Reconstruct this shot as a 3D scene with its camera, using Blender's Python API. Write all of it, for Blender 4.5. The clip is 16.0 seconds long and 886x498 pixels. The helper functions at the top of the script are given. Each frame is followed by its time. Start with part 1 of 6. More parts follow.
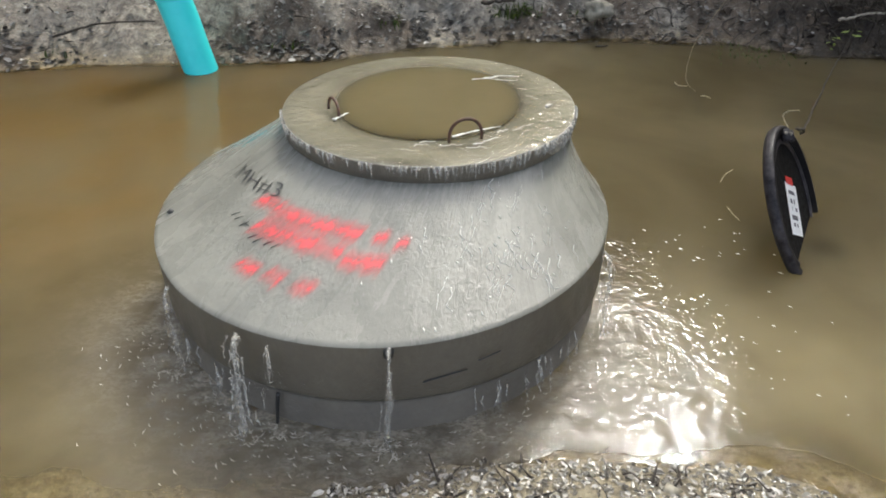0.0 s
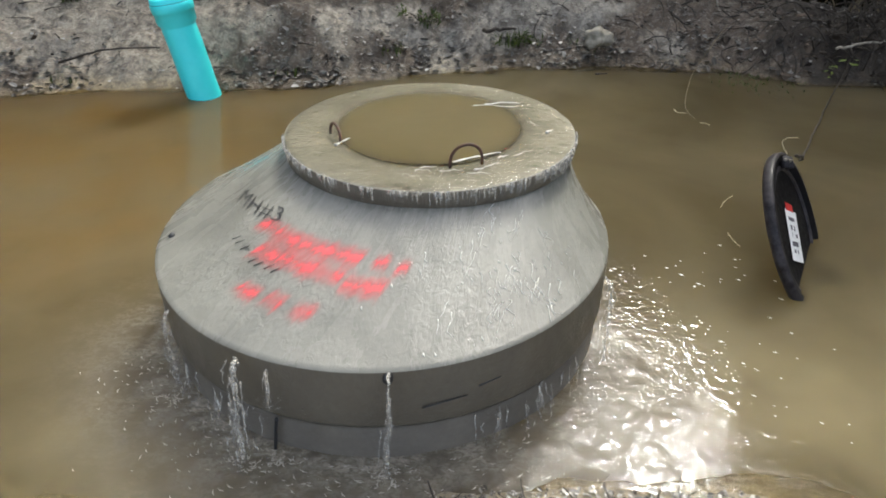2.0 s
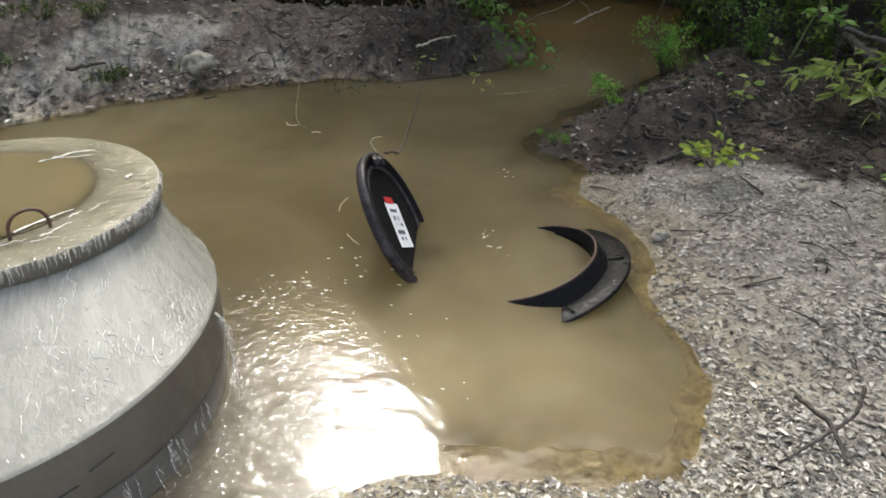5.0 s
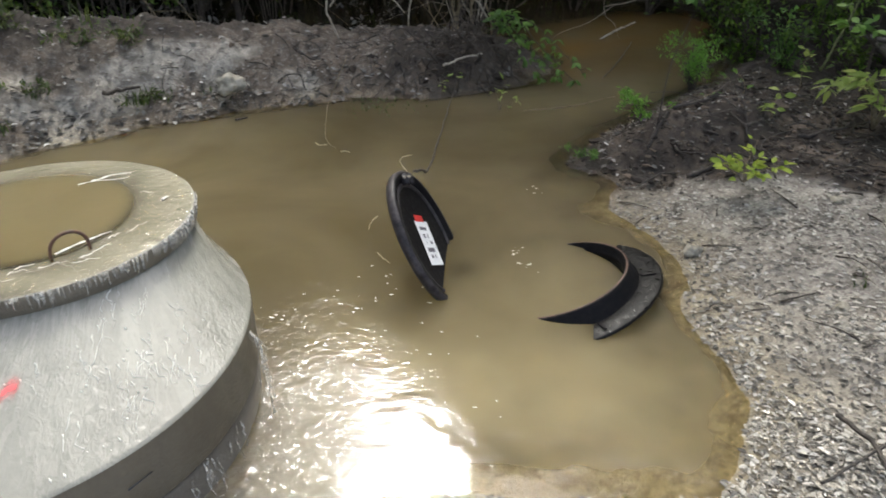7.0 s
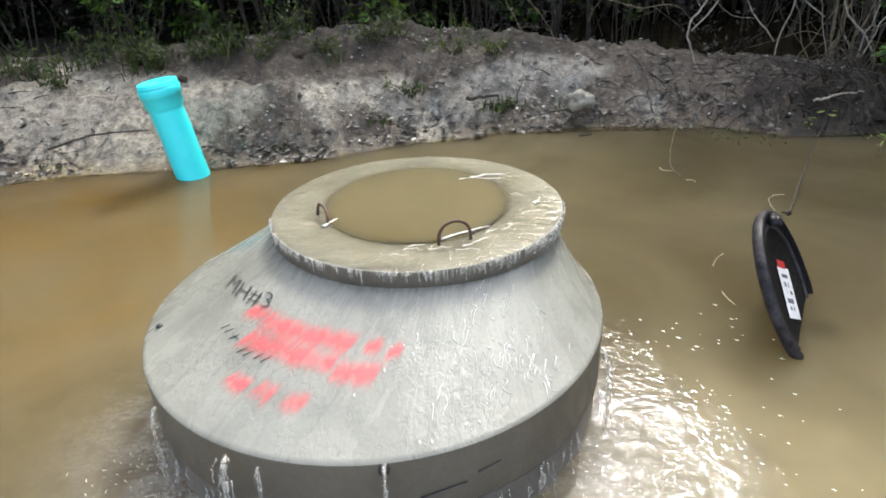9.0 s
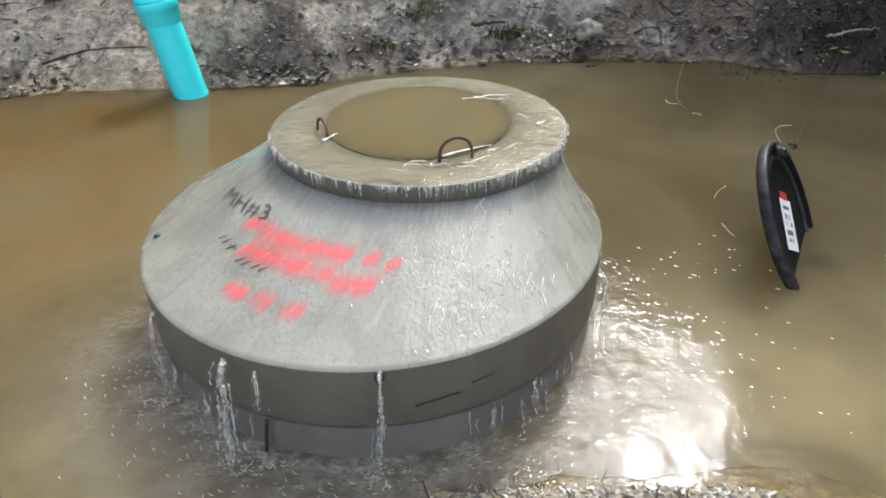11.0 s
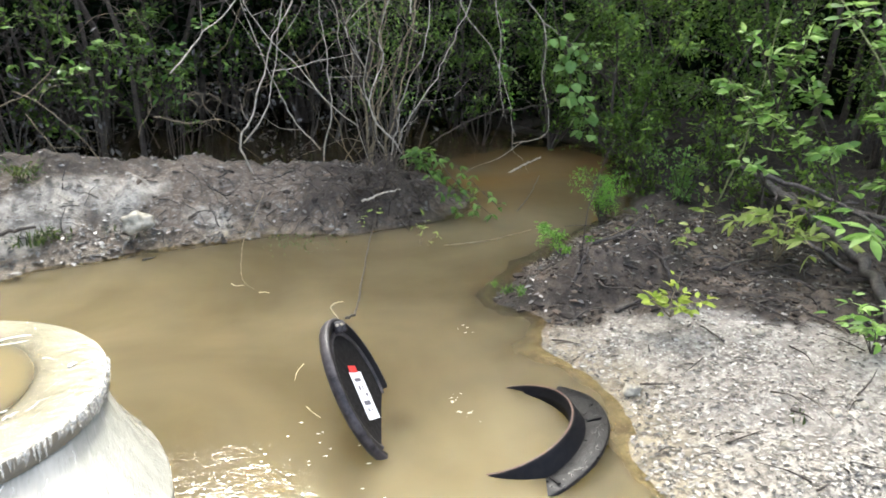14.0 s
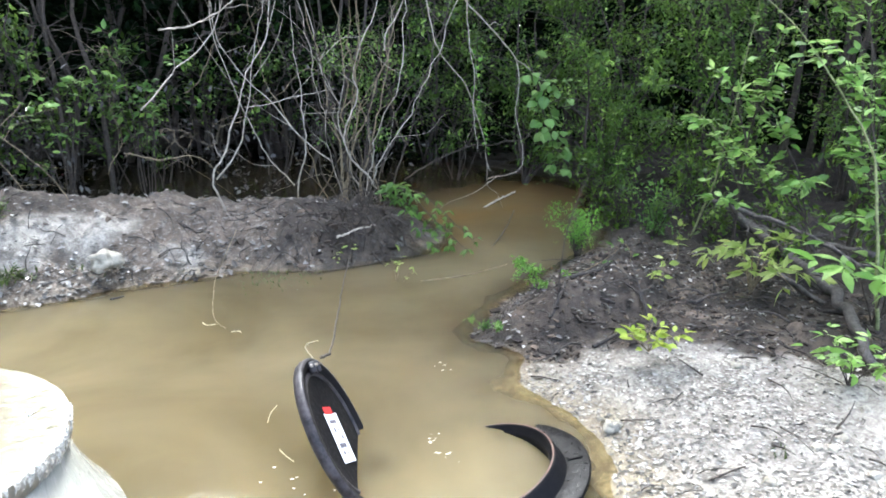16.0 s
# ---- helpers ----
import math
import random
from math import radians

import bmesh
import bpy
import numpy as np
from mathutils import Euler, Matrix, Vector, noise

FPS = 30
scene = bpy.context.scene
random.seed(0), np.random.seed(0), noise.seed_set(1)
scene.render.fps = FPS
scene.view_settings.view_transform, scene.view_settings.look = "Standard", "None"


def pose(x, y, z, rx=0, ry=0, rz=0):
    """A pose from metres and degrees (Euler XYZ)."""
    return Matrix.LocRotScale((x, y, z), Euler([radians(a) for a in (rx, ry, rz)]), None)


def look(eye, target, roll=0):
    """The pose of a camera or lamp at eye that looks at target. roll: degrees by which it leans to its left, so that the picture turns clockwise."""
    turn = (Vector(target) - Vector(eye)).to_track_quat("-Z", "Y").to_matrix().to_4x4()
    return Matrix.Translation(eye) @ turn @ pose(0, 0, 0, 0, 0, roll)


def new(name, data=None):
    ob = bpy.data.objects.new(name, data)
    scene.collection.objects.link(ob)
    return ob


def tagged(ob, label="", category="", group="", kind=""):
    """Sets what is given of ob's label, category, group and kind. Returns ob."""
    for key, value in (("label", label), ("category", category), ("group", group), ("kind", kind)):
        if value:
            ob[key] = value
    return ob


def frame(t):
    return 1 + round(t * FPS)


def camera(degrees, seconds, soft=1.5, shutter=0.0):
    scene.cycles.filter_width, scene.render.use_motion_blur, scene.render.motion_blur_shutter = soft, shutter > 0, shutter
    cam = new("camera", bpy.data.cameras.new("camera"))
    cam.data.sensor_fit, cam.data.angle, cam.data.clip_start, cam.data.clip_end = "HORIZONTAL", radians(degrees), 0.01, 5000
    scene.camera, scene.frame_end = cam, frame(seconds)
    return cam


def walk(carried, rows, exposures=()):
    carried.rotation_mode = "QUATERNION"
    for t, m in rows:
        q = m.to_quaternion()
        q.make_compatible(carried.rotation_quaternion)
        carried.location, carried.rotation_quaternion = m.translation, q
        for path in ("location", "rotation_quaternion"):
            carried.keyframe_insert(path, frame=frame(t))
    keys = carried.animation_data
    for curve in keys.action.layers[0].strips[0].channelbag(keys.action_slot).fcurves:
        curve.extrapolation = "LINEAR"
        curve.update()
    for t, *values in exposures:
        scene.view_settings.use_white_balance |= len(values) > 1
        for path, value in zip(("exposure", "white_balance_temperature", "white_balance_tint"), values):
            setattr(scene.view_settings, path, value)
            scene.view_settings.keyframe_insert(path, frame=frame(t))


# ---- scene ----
import functools

cam = camera(64.7, 16.0, soft=1.75, shutter=0.25)
PATH = [
    (0, (0.177, -2.374, 1.581), (0.091, -0.734, 0.44), -0.3),
    (0.5, (0.176, -2.373, 1.577), (0.082, -0.7, 0.485), -1.3),
    (1, (0.181, -2.37, 1.58), (0.177, -0.689, 0.495), -0.4),
    (1.5, (0.181, -2.37, 1.58), (0.159, -0.675, 0.519), 0.4),
    (2, (0.178, -2.375, 1.58), (0.088, -0.695, 0.499), -0.1),
    (2.5, (0.185, -2.375, 1.568), (0.093, -0.707, 0.469), -0.2),
    (3, (0.186, -2.377, 1.57), (0.137, -0.693, 0.493), 0.5),
    (3.5, (0.236, -2.373, 1.573), (0.398, -0.679, 0.522), 1.9),
    (4, (0.328, -2.37, 1.588), (0.798, -0.724, 0.555), 2.6),
    (4.5, (0.447, -2.416, 1.619), (1.142, -0.854, 0.58), 1.2),
    (4.7, (0.456, -2.401, 1.627), (1.201, -0.869, 0.578), 1.6),
    (6.8, (0.451, -2.395, 1.631), (1.173, -0.834, 0.61), -0.2),
    (7, (0.44, -2.393, 1.636), (1.13, -0.81, 0.627), -0.3),
    (7.5, (0.381, -2.381, 1.642), (0.885, -0.72, 0.648), -0.7),
    (8, (0.298, -2.359, 1.651), (0.546, -0.623, 0.689), -1.5),
    (8.5, (0.224, -2.334, 1.644), (0.227, -0.588, 0.668), -3.0),
    (9, (0.192, -2.322, 1.625), (0.115, -0.559, 0.684), -2.6),
    (9.5, (0.193, -2.327, 1.619), (0.111, -0.589, 0.634), -2.4),
    (9.7, (0.189, -2.336, 1.597), (0.098, -0.615, 0.583), -2.0),
    (11.8, (0.187, -2.356, 1.552), (0.123, -0.724, 0.487), -0.6),
    (12.0, (0.196, -2.368, 1.552), (0.123, -0.717, 0.516), -1.1),
    (12.2, (0.205, -2.366, 1.543), (0.129, -0.685, 0.557), -1.0),
    (12.5, (0.215, -2.345, 1.589), (0.253, -0.636, 0.651), -0.8),
    (13.0, (0.263, -2.278, 1.666), (0.663, -0.569, 0.816), 0.2),
    (13.2, (0.302, -2.248, 1.680), (0.885, -0.567, 0.883), 1.4),
    (13.3, (0.323, -2.233, 1.676), (1.007, -0.573, 0.913), 2.1),
    (13.5, (0.364, -2.225, 1.669), (1.197, -0.562, 0.932), 1.95),
    (14, (0.384, -2.185, 1.679), (1.384, -0.599, 0.983), 1.85),
    (14.5, (0.39, -2.163, 1.677), (1.431, -0.586, 1.022), 1.95),
    (15, (0.391, -2.157, 1.676), (1.437, -0.581, 1.027), 1.65),
    (15.5, (0.391, -2.148, 1.674), (1.429, -0.563, 1.036), 1.65),
    (16, (0.4, -2.151, 1.677), (1.474, -0.575, 1.075), 1.95),
]
walk(cam, [(t, look(eye, target, roll)) for t, eye, target, roll in PATH],
     [(t, e, k, 3) for t, e, k in ((0.0, 2.00, 6440), (3.0, 2.00, 6470), (4.5, 2.20, 6500), (7.0, 2.32, 6480), (7.5, 2.57, 6350), (8.0, 2.60, 6310), (9.0, 2.56, 6270), (9.7, 2.50, 6240), (12.0, 2.12, 6270), (13.0, 2.22, 6320), (13.5, 3.40, 6520), (14.0, 3.55, 6400), (14.5, 3.66, 6220), (15.0, 3.79, 5920), (16.0, 3.85, 5780))])

# ---- light ----
SUN = Vector((0.23, 0.638, 0.733)).normalized()
world = bpy.data.worlds.new("overcast_sky")
scene.world = world
world.use_nodes = True
_wn = world.node_tree.nodes
sky = _wn.new("ShaderNodeTexSky")
sky.sky_type = "NISHITA"
sky.sun_disc = False
sky.sun_elevation = math.asin(SUN.z)
sky.sun_rotation = math.atan2(SUN.x, SUN.y)
sky.air_density, sky.dust_density, sky.ozone_density = 0.32, 3.5, 0.3
# an even pale cloud layer over the clear sky
cloud = _wn.new("ShaderNodeMix")
cloud.data_type = "RGBA"
cloud.inputs[0].default_value = 0.21
cloud.inputs[7].default_value = (4.15, 4.1, 4.2, 1)
world.node_tree.links.new(sky.outputs[0], cloud.inputs[6])
world.node_tree.links.new(cloud.outputs[2], _wn["Background"].inputs[0])
_wn["Background"].inputs[1].default_value = 0.15
sun_data = bpy.data.lights.new("sun", "SUN")
sun_data.energy, sun_data.angle, sun_data.color = 0.82, radians(9.2), (1.0, 0.975, 0.94)
sun_lamp = new("sun", sun_data)
sun_lamp.matrix_world = look(SUN * 20, (0, 0, 0))

# ---- materials ----


def mat(name, col, rough=0.6, metal=0.0):
    m = bpy.data.materials.new(name)
    m.use_nodes = True
    b = m.node_tree.nodes["Principled BSDF"]
    b.inputs["Base Color"].default_value = (*col, 1)
    b.inputs["Roughness"].default_value = rough
    b.inputs["Metallic"].default_value = metal
    return m


class Nodes:
    """Short hand for building node trees."""

    def __init__(self, m):
        self.t = m.node_tree
        self.b = self.t.nodes["Principled BSDF"]
        self.out = self.t.nodes["Material Output"]

    def n(self, kind, **kw):
        node = self.t.nodes.new("ShaderNode" + kind)
        for k, v in kw.items():
            node.inputs[k.replace("_", " ")].default_value = v
        return node

    def l(self, a, b):
        self.t.links.new(a, b)

    def coord(self, scale=(1, 1, 1)):
        tc, mp = self.n("TexCoord"), self.n("Mapping")
        self.l(tc.outputs["Object"], mp.inputs["Vector"])
        mp.inputs["Scale"].default_value = scale
        return mp.outputs[0]

    def noise(self, scale, detail=6, rough=0.6, vec=None, dist=0.0):
        x = self.n("TexNoise", Scale=scale, Detail=detail, Roughness=rough, Distortion=dist)
        self.l(vec if vec else self.coord(), x.inputs["Vector"])
        return x.outputs["Fac"]

    def ramp(self, fac, *stops):
        r = self.n("ValToRGB")
        e = r.color_ramp.elements
        while len(e) < len(stops):
            e.new(0.5)
        for s, (p, c) in zip(e, stops):
            s.position = p
            s.color = (*c, 1) if len(c) == 3 else c
        self.l(fac, r.inputs[0])
        return r.outputs[0]

    def grey(self, fac, a, b, lo=0.0, hi=1.0):
        return self.ramp(fac, (a, (lo,) * 3), (b, (hi,) * 3))

    def mix(self, fac, a, b, blend="MIX"):
        x = self.n("Mix")
        x.data_type, x.blend_type = "RGBA", blend
        for s, v in ((x.inputs[0], fac), (x.inputs[6], a), (x.inputs[7], b)):
            if isinstance(v, (int, float)):
                s.default_value = v
            elif isinstance(v, tuple):
                s.default_value = (*v, 1)
            else:
                self.l(v, s)
        return x.outputs[2]

    def attr(self, name):
        x = self.n("Attribute")
        x.attribute_name = name
        return x.outputs["Fac"]

    def bump(self, h, strength=0.5, dist=0.01, prev=None):
        x = self.n("Bump", Strength=strength, Distance=dist)
        self.l(h, x.inputs["Height"])
        if prev:
            self.l(prev, x.inputs["Normal"])
        return x.outputs[0]

    def base(self, c):
        self.l(c, self.b.inputs["Base Color"])

    def rough(self, c):
        self.l(c, self.b.inputs["Roughness"])

    def normal(self, c):
        self.l(c, self.b.inputs["Normal"])


def island(nd):
    return nd.n("NewGeometry").outputs["Random Per Island"]


def leaf_mat(name, dark, mid, light, shine=0.5, through_leaf=0.35):
    m = mat(name, mid, shine)
    m.node_tree.nodes["Principled BSDF"].inputs["Specular IOR Level"].default_value = 0.3
    nd = Nodes(m)
    pick = nd.n("Math")
    pick.operation = "FRACT"
    both = nd.n("Math")
    both.operation = "ADD"
    nd.l(island(nd), both.inputs[0])
    nd.l(nd.n("ObjectInfo").outputs["Random"], both.inputs[1])
    nd.l(both.outputs[0], pick.inputs[0])
    c = nd.ramp(pick.outputs[0], (0.0, dark), (0.3, tuple(0.4 * a + 0.6 * b for a, b in zip(mid, dark))), (0.7, mid), (1.0, light))
    c = nd.mix(nd.grey(nd.noise(2.0, 3), 0.4, 0.7, 0, 0.7), c, tuple(0.5 * x for x in mid))
    nd.base(c)
    tr, mx = nd.n("BsdfTranslucent"), nd.n("MixShader", Fac=through_leaf)
    nd.l(nd.mix(0.5, c, tuple(min(1, 1.6 * x) for x in light)), tr.inputs[0])
    nd.l(nd.b.outputs[0], mx.inputs[1])
    nd.l(tr.outputs[0], mx.inputs[2])
    nd.l(mx.outputs[0], nd.out.inputs[0])
    return m


def concrete_mat(name, dark, light, streak=True, rough=(0.18, 0.5)):
    m = mat(name, light, 0.4)
    nd = Nodes(m)
    fine, broad = nd.noise(60, 8, 0.7), nd.noise(4, 5, 0.6)
    c = nd.mix(nd.grey(broad, 0.3, 0.7), dark, light)
    c = nd.mix(nd.grey(fine, 0.4, 0.75, 0, 0.25), c, tuple(0.6 * x for x in dark))
    h = fine
    if streak:
        at = nd.n("Attribute")
        at.attribute_name = "flow"
        mp = nd.n("Mapping")
        mp.inputs["Scale"].default_value = (9, 2.4, 1)
        nd.l(at.outputs["Vector"], mp.inputs["Vector"])
        st = nd.noise(1.0, 4, 0.6, mp.outputs[0], 0.5)
        c = nd.mix(nd.grey(st, 0.45, 0.8, 0, 0.16), c, tuple(1.15 * x for x in light))
        c = nd.mix(nd.grey(st, 0.25, 0.42, 0.07, 0), c, tuple(0.55 * x for x in dark))
        soaked = nd.grey(st, 0.35, 0.65, *rough)
        mp2 = nd.n("Mapping")
        mp2.inputs["Scale"].default_value = (30, 16, 1)
        nd.l(at.outputs["Vector"], mp2.inputs["Vector"])
        rip = nd.noise(1.0, 3, 0.55, mp2.outputs[0], 1.2)
        mp3 = nd.n("Mapping")
        mp3.inputs["Scale"].default_value = (42, 5, 1)
        nd.l(at.outputs["Vector"], mp3.inputs["Vector"])
        rill = nd.noise(1.0, 3, 0.6, mp3.outputs[0], 0.6)
        sep = nd.n("SeparateXYZ")
        nd.l(at.outputs["Vector"], sep.inputs[0])
        nd.rough(nd.mix(nd.grey(sep.outputs["X"], 4.75, 5.3, 0.0, 0.8), soaked, nd.grey(st, 0.35, 0.65, 0.07, 0.2)))
        high = nd.grey(sep.outputs["Y"], 0.0, 0.45, 1.0, 0.0)
        c = nd.mix(nd.mix(1.0, high, nd.grey(rill, 0.5, 0.72, 0.0, 0.5), "MULTIPLY"), c, tuple(1.3 * x for x in light))
        c = nd.mix(nd.mix(1.0, high, nd.grey(rill, 0.28, 0.45, 0.45, 0.0), "MULTIPLY"), c, tuple(0.62 * x for x in dark))
        patch = nd.grey(nd.noise(3.2, 3, 0.5), 0.42, 0.6, 0.25, 1.0)
        sheet = nd.grey(sep.outputs["X"], 4.75, 5.3, 0.0, 1.0)
        patch = nd.mix(sheet, patch, nd.grey(nd.noise(6, 3, 0.5), 0.36, 0.55, 0.7, 2.6))
        nd.normal(nd.bump(nd.mix(1.0, nd.mix(high, rip, rill), patch, "MULTIPLY"), 0.3, 0.012, nd.bump(fine, 0.08, 0.003, nd.bump(st, 0.1, 0.01))))
    else:
        nd.rough(nd.grey(broad, 0.3, 0.7, *rough))
        nd.normal(nd.bump(h, 0.35, 0.004))
    nd.base(c)
    return m


M_CONE = concrete_mat("wet_grey_concrete", (0.165, 0.161, 0.138), (0.255, 0.249, 0.214), rough=(0.12, 0.42))
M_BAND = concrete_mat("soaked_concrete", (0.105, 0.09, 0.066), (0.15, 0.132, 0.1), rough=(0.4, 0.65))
M_RISER = concrete_mat("riser_concrete", (0.1, 0.086, 0.066), (0.17, 0.148, 0.115), rough=(0.5, 0.8))
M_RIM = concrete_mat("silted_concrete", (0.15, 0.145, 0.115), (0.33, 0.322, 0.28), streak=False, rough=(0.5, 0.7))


def ground_mat():
    m = mat("sandy_ground", (0.3, 0.28, 0.25), 0.85)
    nd = Nodes(m)
    fine, mid, broad = nd.noise(90, 8, 0.75), nd.noise(14, 6, 0.65), nd.noise(2.2, 4, 0.6)
    sand = nd.mix(nd.grey(mid, 0.35, 0.65), (0.265, 0.244, 0.205), (0.41, 0.382, 0.328))
    soil = nd.mix(nd.grey(mid, 0.35, 0.65), (0.04, 0.029, 0.019), (0.14, 0.106, 0.074))
    s = nd.attr("soil")
    mx = nd.n("Math")
    mx.operation = "ADD"
    nd.l(s, mx.inputs[0])
    streak = nd.noise(1.0, 4, 0.6, nd.coord((7, 2.2, 2.2)), 0.6)
    nd.l(nd.mix(0.5, nd.grey(broad, 0.3, 0.7, 0.0, 0.3), nd.grey(streak, 0.35, 0.65, 0.0, 0.36)), mx.inputs[1])
    speck = nd.noise(30, 5, 0.62, None, 0.4)
    sand = nd.mix(nd.grey(speck, 0.5, 0.6, 0.0, 0.75), sand, (0.17, 0.152, 0.135))
    soil = nd.mix(nd.grey(nd.noise(22, 5, 0.65), 0.52, 0.66, 0.0, 0.5), soil, (0.25, 0.215, 0.18))
    damp = nd.noise(5.5, 6, 0.68, nd.coord((1, 1.5, 1)), 0.8)
    sand = nd.mix(nd.grey(damp, 0.46, 0.62, 0.0, 0.75), sand, (0.135, 0.118, 0.1))
    sand = nd.mix(nd.attr("bank"), sand, nd.mix(1.0, sand, (1.5, 1.42, 1.28), "MULTIPLY"))
    c = nd.mix(nd.grey(mx.outputs[0], 0.36, 0.7), sand, soil)
    mott = nd.noise(12, 9, 0.74, None, 0.5)
    crumbs = nd.noise(26, 8, 0.72, nd.coord((1, 1.4, 1)), 0.4)
    rough_zone = nd.grey(nd.attr("bank"), 0.0, 0.25)
    c = nd.mix(nd.mix(1.0, rough_zone, nd.grey(mott, 0.5, 0.6, 0.0, 0.7), "MULTIPLY"), c, (0.09, 0.076, 0.06))
    c = nd.mix(nd.mix(1.0, rough_zone, nd.grey(crumbs, 0.54, 0.64, 0.0, 0.6), "MULTIPLY"), c, (0.34, 0.318, 0.28))
    c = nd.mix(nd.grey(fine, 0.45, 0.7, 0, 0.6), c, (0.11, 0.095, 0.08))
    # near-black tone for dark humus and for shade painted on the wood floor
    mould_shade = nd.mix(nd.grey(mid, 0.35, 0.7), (0.008, 0.006, 0.004), (0.045, 0.033, 0.022))
    c = nd.mix(nd.attr("mould_shade"), c, mould_shade)
    w = nd.attr("wet")
    c = nd.mix(w, c, nd.mix(1.0, c, (0.86, 0.79, 0.62), "MULTIPLY"))
    nd.base(c)
    nd.rough(nd.grey(w, 0.0, 1.0, 0.9, 0.35))
    nd.normal(nd.bump(fine, 0.7, 0.012, nd.bump(mid, 0.6, 0.03)))
    return m


def water_mat(name="muddy_water", tint=(0.95, 0.89, 0.7), body=((0.075, 0.06, 0.031), (0.128, 0.105, 0.06)), scatter_scale=0.45):
    m = mat(name, (0.2, 0.15, 0.07), 0.04)
    nd = Nodes(m)
    broad = nd.noise(0.7, 4, 0.55, None, 0.6)
    c = nd.mix(nd.grey(broad, 0.34, 0.66), *body)
    plume = nd.noise(1.5, 4, 0.55, None, 0.7)
    c = nd.mix(nd.grey(plume, 0.48, 0.7, 0.0, 0.22), c, (0.14, 0.118, 0.066))
    c = nd.mix(nd.attr("stirred"), c, (0.24, 0.2, 0.115))
    c = nd.mix(nd.attr("silt"), c, (0.13, 0.08, 0.026))
    # water by the wood darkened in colour for the shade of the trees
    c = nd.mix(nd.attr("wood_shade"), c, (0.022, 0.017, 0.009))
    # choppy water greyer: sky reflection and churned-in air put into the colour
    c = nd.mix(nd.grey(nd.attr("chop"), 0.1, 1.0, 0.0, 0.7), c, (0.15, 0.13, 0.1))
    nd.base(c)
    nd.b.inputs["Specular IOR Level"].default_value = 0.0
    nd.b.inputs["Roughness"].default_value = 1.0
    nd.b.subsurface_method = "BURLEY"
    nd.b.inputs["Subsurface Weight"].default_value = 1.0
    nd.b.inputs["Subsurface Radius"].default_value = (1.0, 0.85, 0.5)
    nd.b.inputs["Subsurface Scale"].default_value = scatter_scale
    rip = nd.mix(0.4, nd.noise(31, 2, 0.5, nd.coord((1, 1.2, 1)), 0.5), nd.noise(13, 2, 0.5, nd.coord((1, 1.3, 1)), 0.8))
    slow = nd.noise(5, 3, 0.5)
    ch = nd.attr("chop")
    mul = nd.n("Math")
    mul.operation = "MULTIPLY"
    nd.l(rip, mul.inputs[0])
    nd.l(ch, mul.inputs[1])
    nrm = nd.bump(mul.outputs[0], 0.54, 0.03, nd.bump(slow, 0.10, 0.05))
    tr, mx = nd.n("BsdfTransparent"), nd.n("MixShader")
    tr.inputs[0].default_value = (*tint, 1)
    nd.l(nd.attr("murk"), mx.inputs[0])
    nd.l(tr.outputs[0], mx.inputs[1])
    nd.l(nd.b.outputs[0], mx.inputs[2])
    gl, fr, top = nd.n("BsdfGlossy", Roughness=0.02), nd.n("Fresnel", IOR=1.33), nd.n("MixShader")
    nd.l(nrm, gl.inputs["Normal"])
    nd.l(nrm, fr.inputs["Normal"])
    nd.l(fr.outputs[0], top.inputs[0])
    air, lather = nd.n("BsdfDiffuse"), nd.n("MixShader")
    air.inputs[0].default_value = (0.43, 0.385, 0.31, 1)
    nd.l(nrm, air.inputs["Normal"])
    bubbles = nd.grey(nd.noise(46, 4, 0.65, nd.coord((1, 1.5, 1)), 0.8), 0.38, 0.62, 0.15, 1.0)
    nd.l(nd.mix(1.0, nd.attr("froth"), bubbles, "MULTIPLY"), lather.inputs[0])
    nd.l(mx.outputs[0], lather.inputs[1])
    nd.l(air.outputs[0], lather.inputs[2])
    nd.l(lather.outputs[0], top.inputs[1])
    nd.l(gl.outputs[0], top.inputs[2])
    nd.l(top.outputs[0], nd.out.inputs[0])
    return m


def bark_mat(name, dark, light, rough=0.75):
    m = mat(name, light, rough)
    nd = Nodes(m)
    n1 = nd.noise(30, 6, 0.7)
    nd.base(nd.mix(nd.grey(n1, 0.35, 0.65), dark, light))
    nd.normal(nd.bump(n1, 0.6, 0.01))
    return m


def plain_mat(name, a, b, scale=20, rough=(0.3, 0.5), bump=0.15, metal=0.0):
    m = mat(name, a, rough[0], metal)
    nd = Nodes(m)
    n1 = nd.noise(scale, 6, 0.65)
    nd.base(nd.mix(nd.grey(n1, 0.35, 0.65), a, b))
    nd.rough(nd.grey(n1, 0.3, 0.7, *rough))
    nd.normal(nd.bump(n1, bump, 0.004))
    return m


M_GROUND, M_WATER, M_FILM = ground_mat(), water_mat(), water_mat("thin_silty_film", (0.96, 0.94, 0.86), ((0.105, 0.085, 0.042), (0.15, 0.125, 0.07)), 0.03)
M_PIPE = plain_mat("turquoise_pvc", (0.07, 0.86, 0.88), (0.1, 0.93, 0.95), 6, (0.28, 0.42), 0.03)
M_GASKET = mat("gasket_groove", (0.02, 0.33, 0.33), 0.5)
M_IRON = plain_mat("black_coated_iron", (0.004, 0.004, 0.005), (0.011, 0.01, 0.01), 40, (0.5, 0.75), 0.35)
M_IRON_EDGE = plain_mat("worn_iron_edge", (0.01, 0.009, 0.01), (0.058, 0.051, 0.053), 26, (0.35, 0.7), 0.5)
M_IRON_WET = plain_mat("wet_muddy_iron", (0.002, 0.002, 0.0025), (0.008, 0.0075, 0.0075), 42, (0.15, 0.7), 1.0)
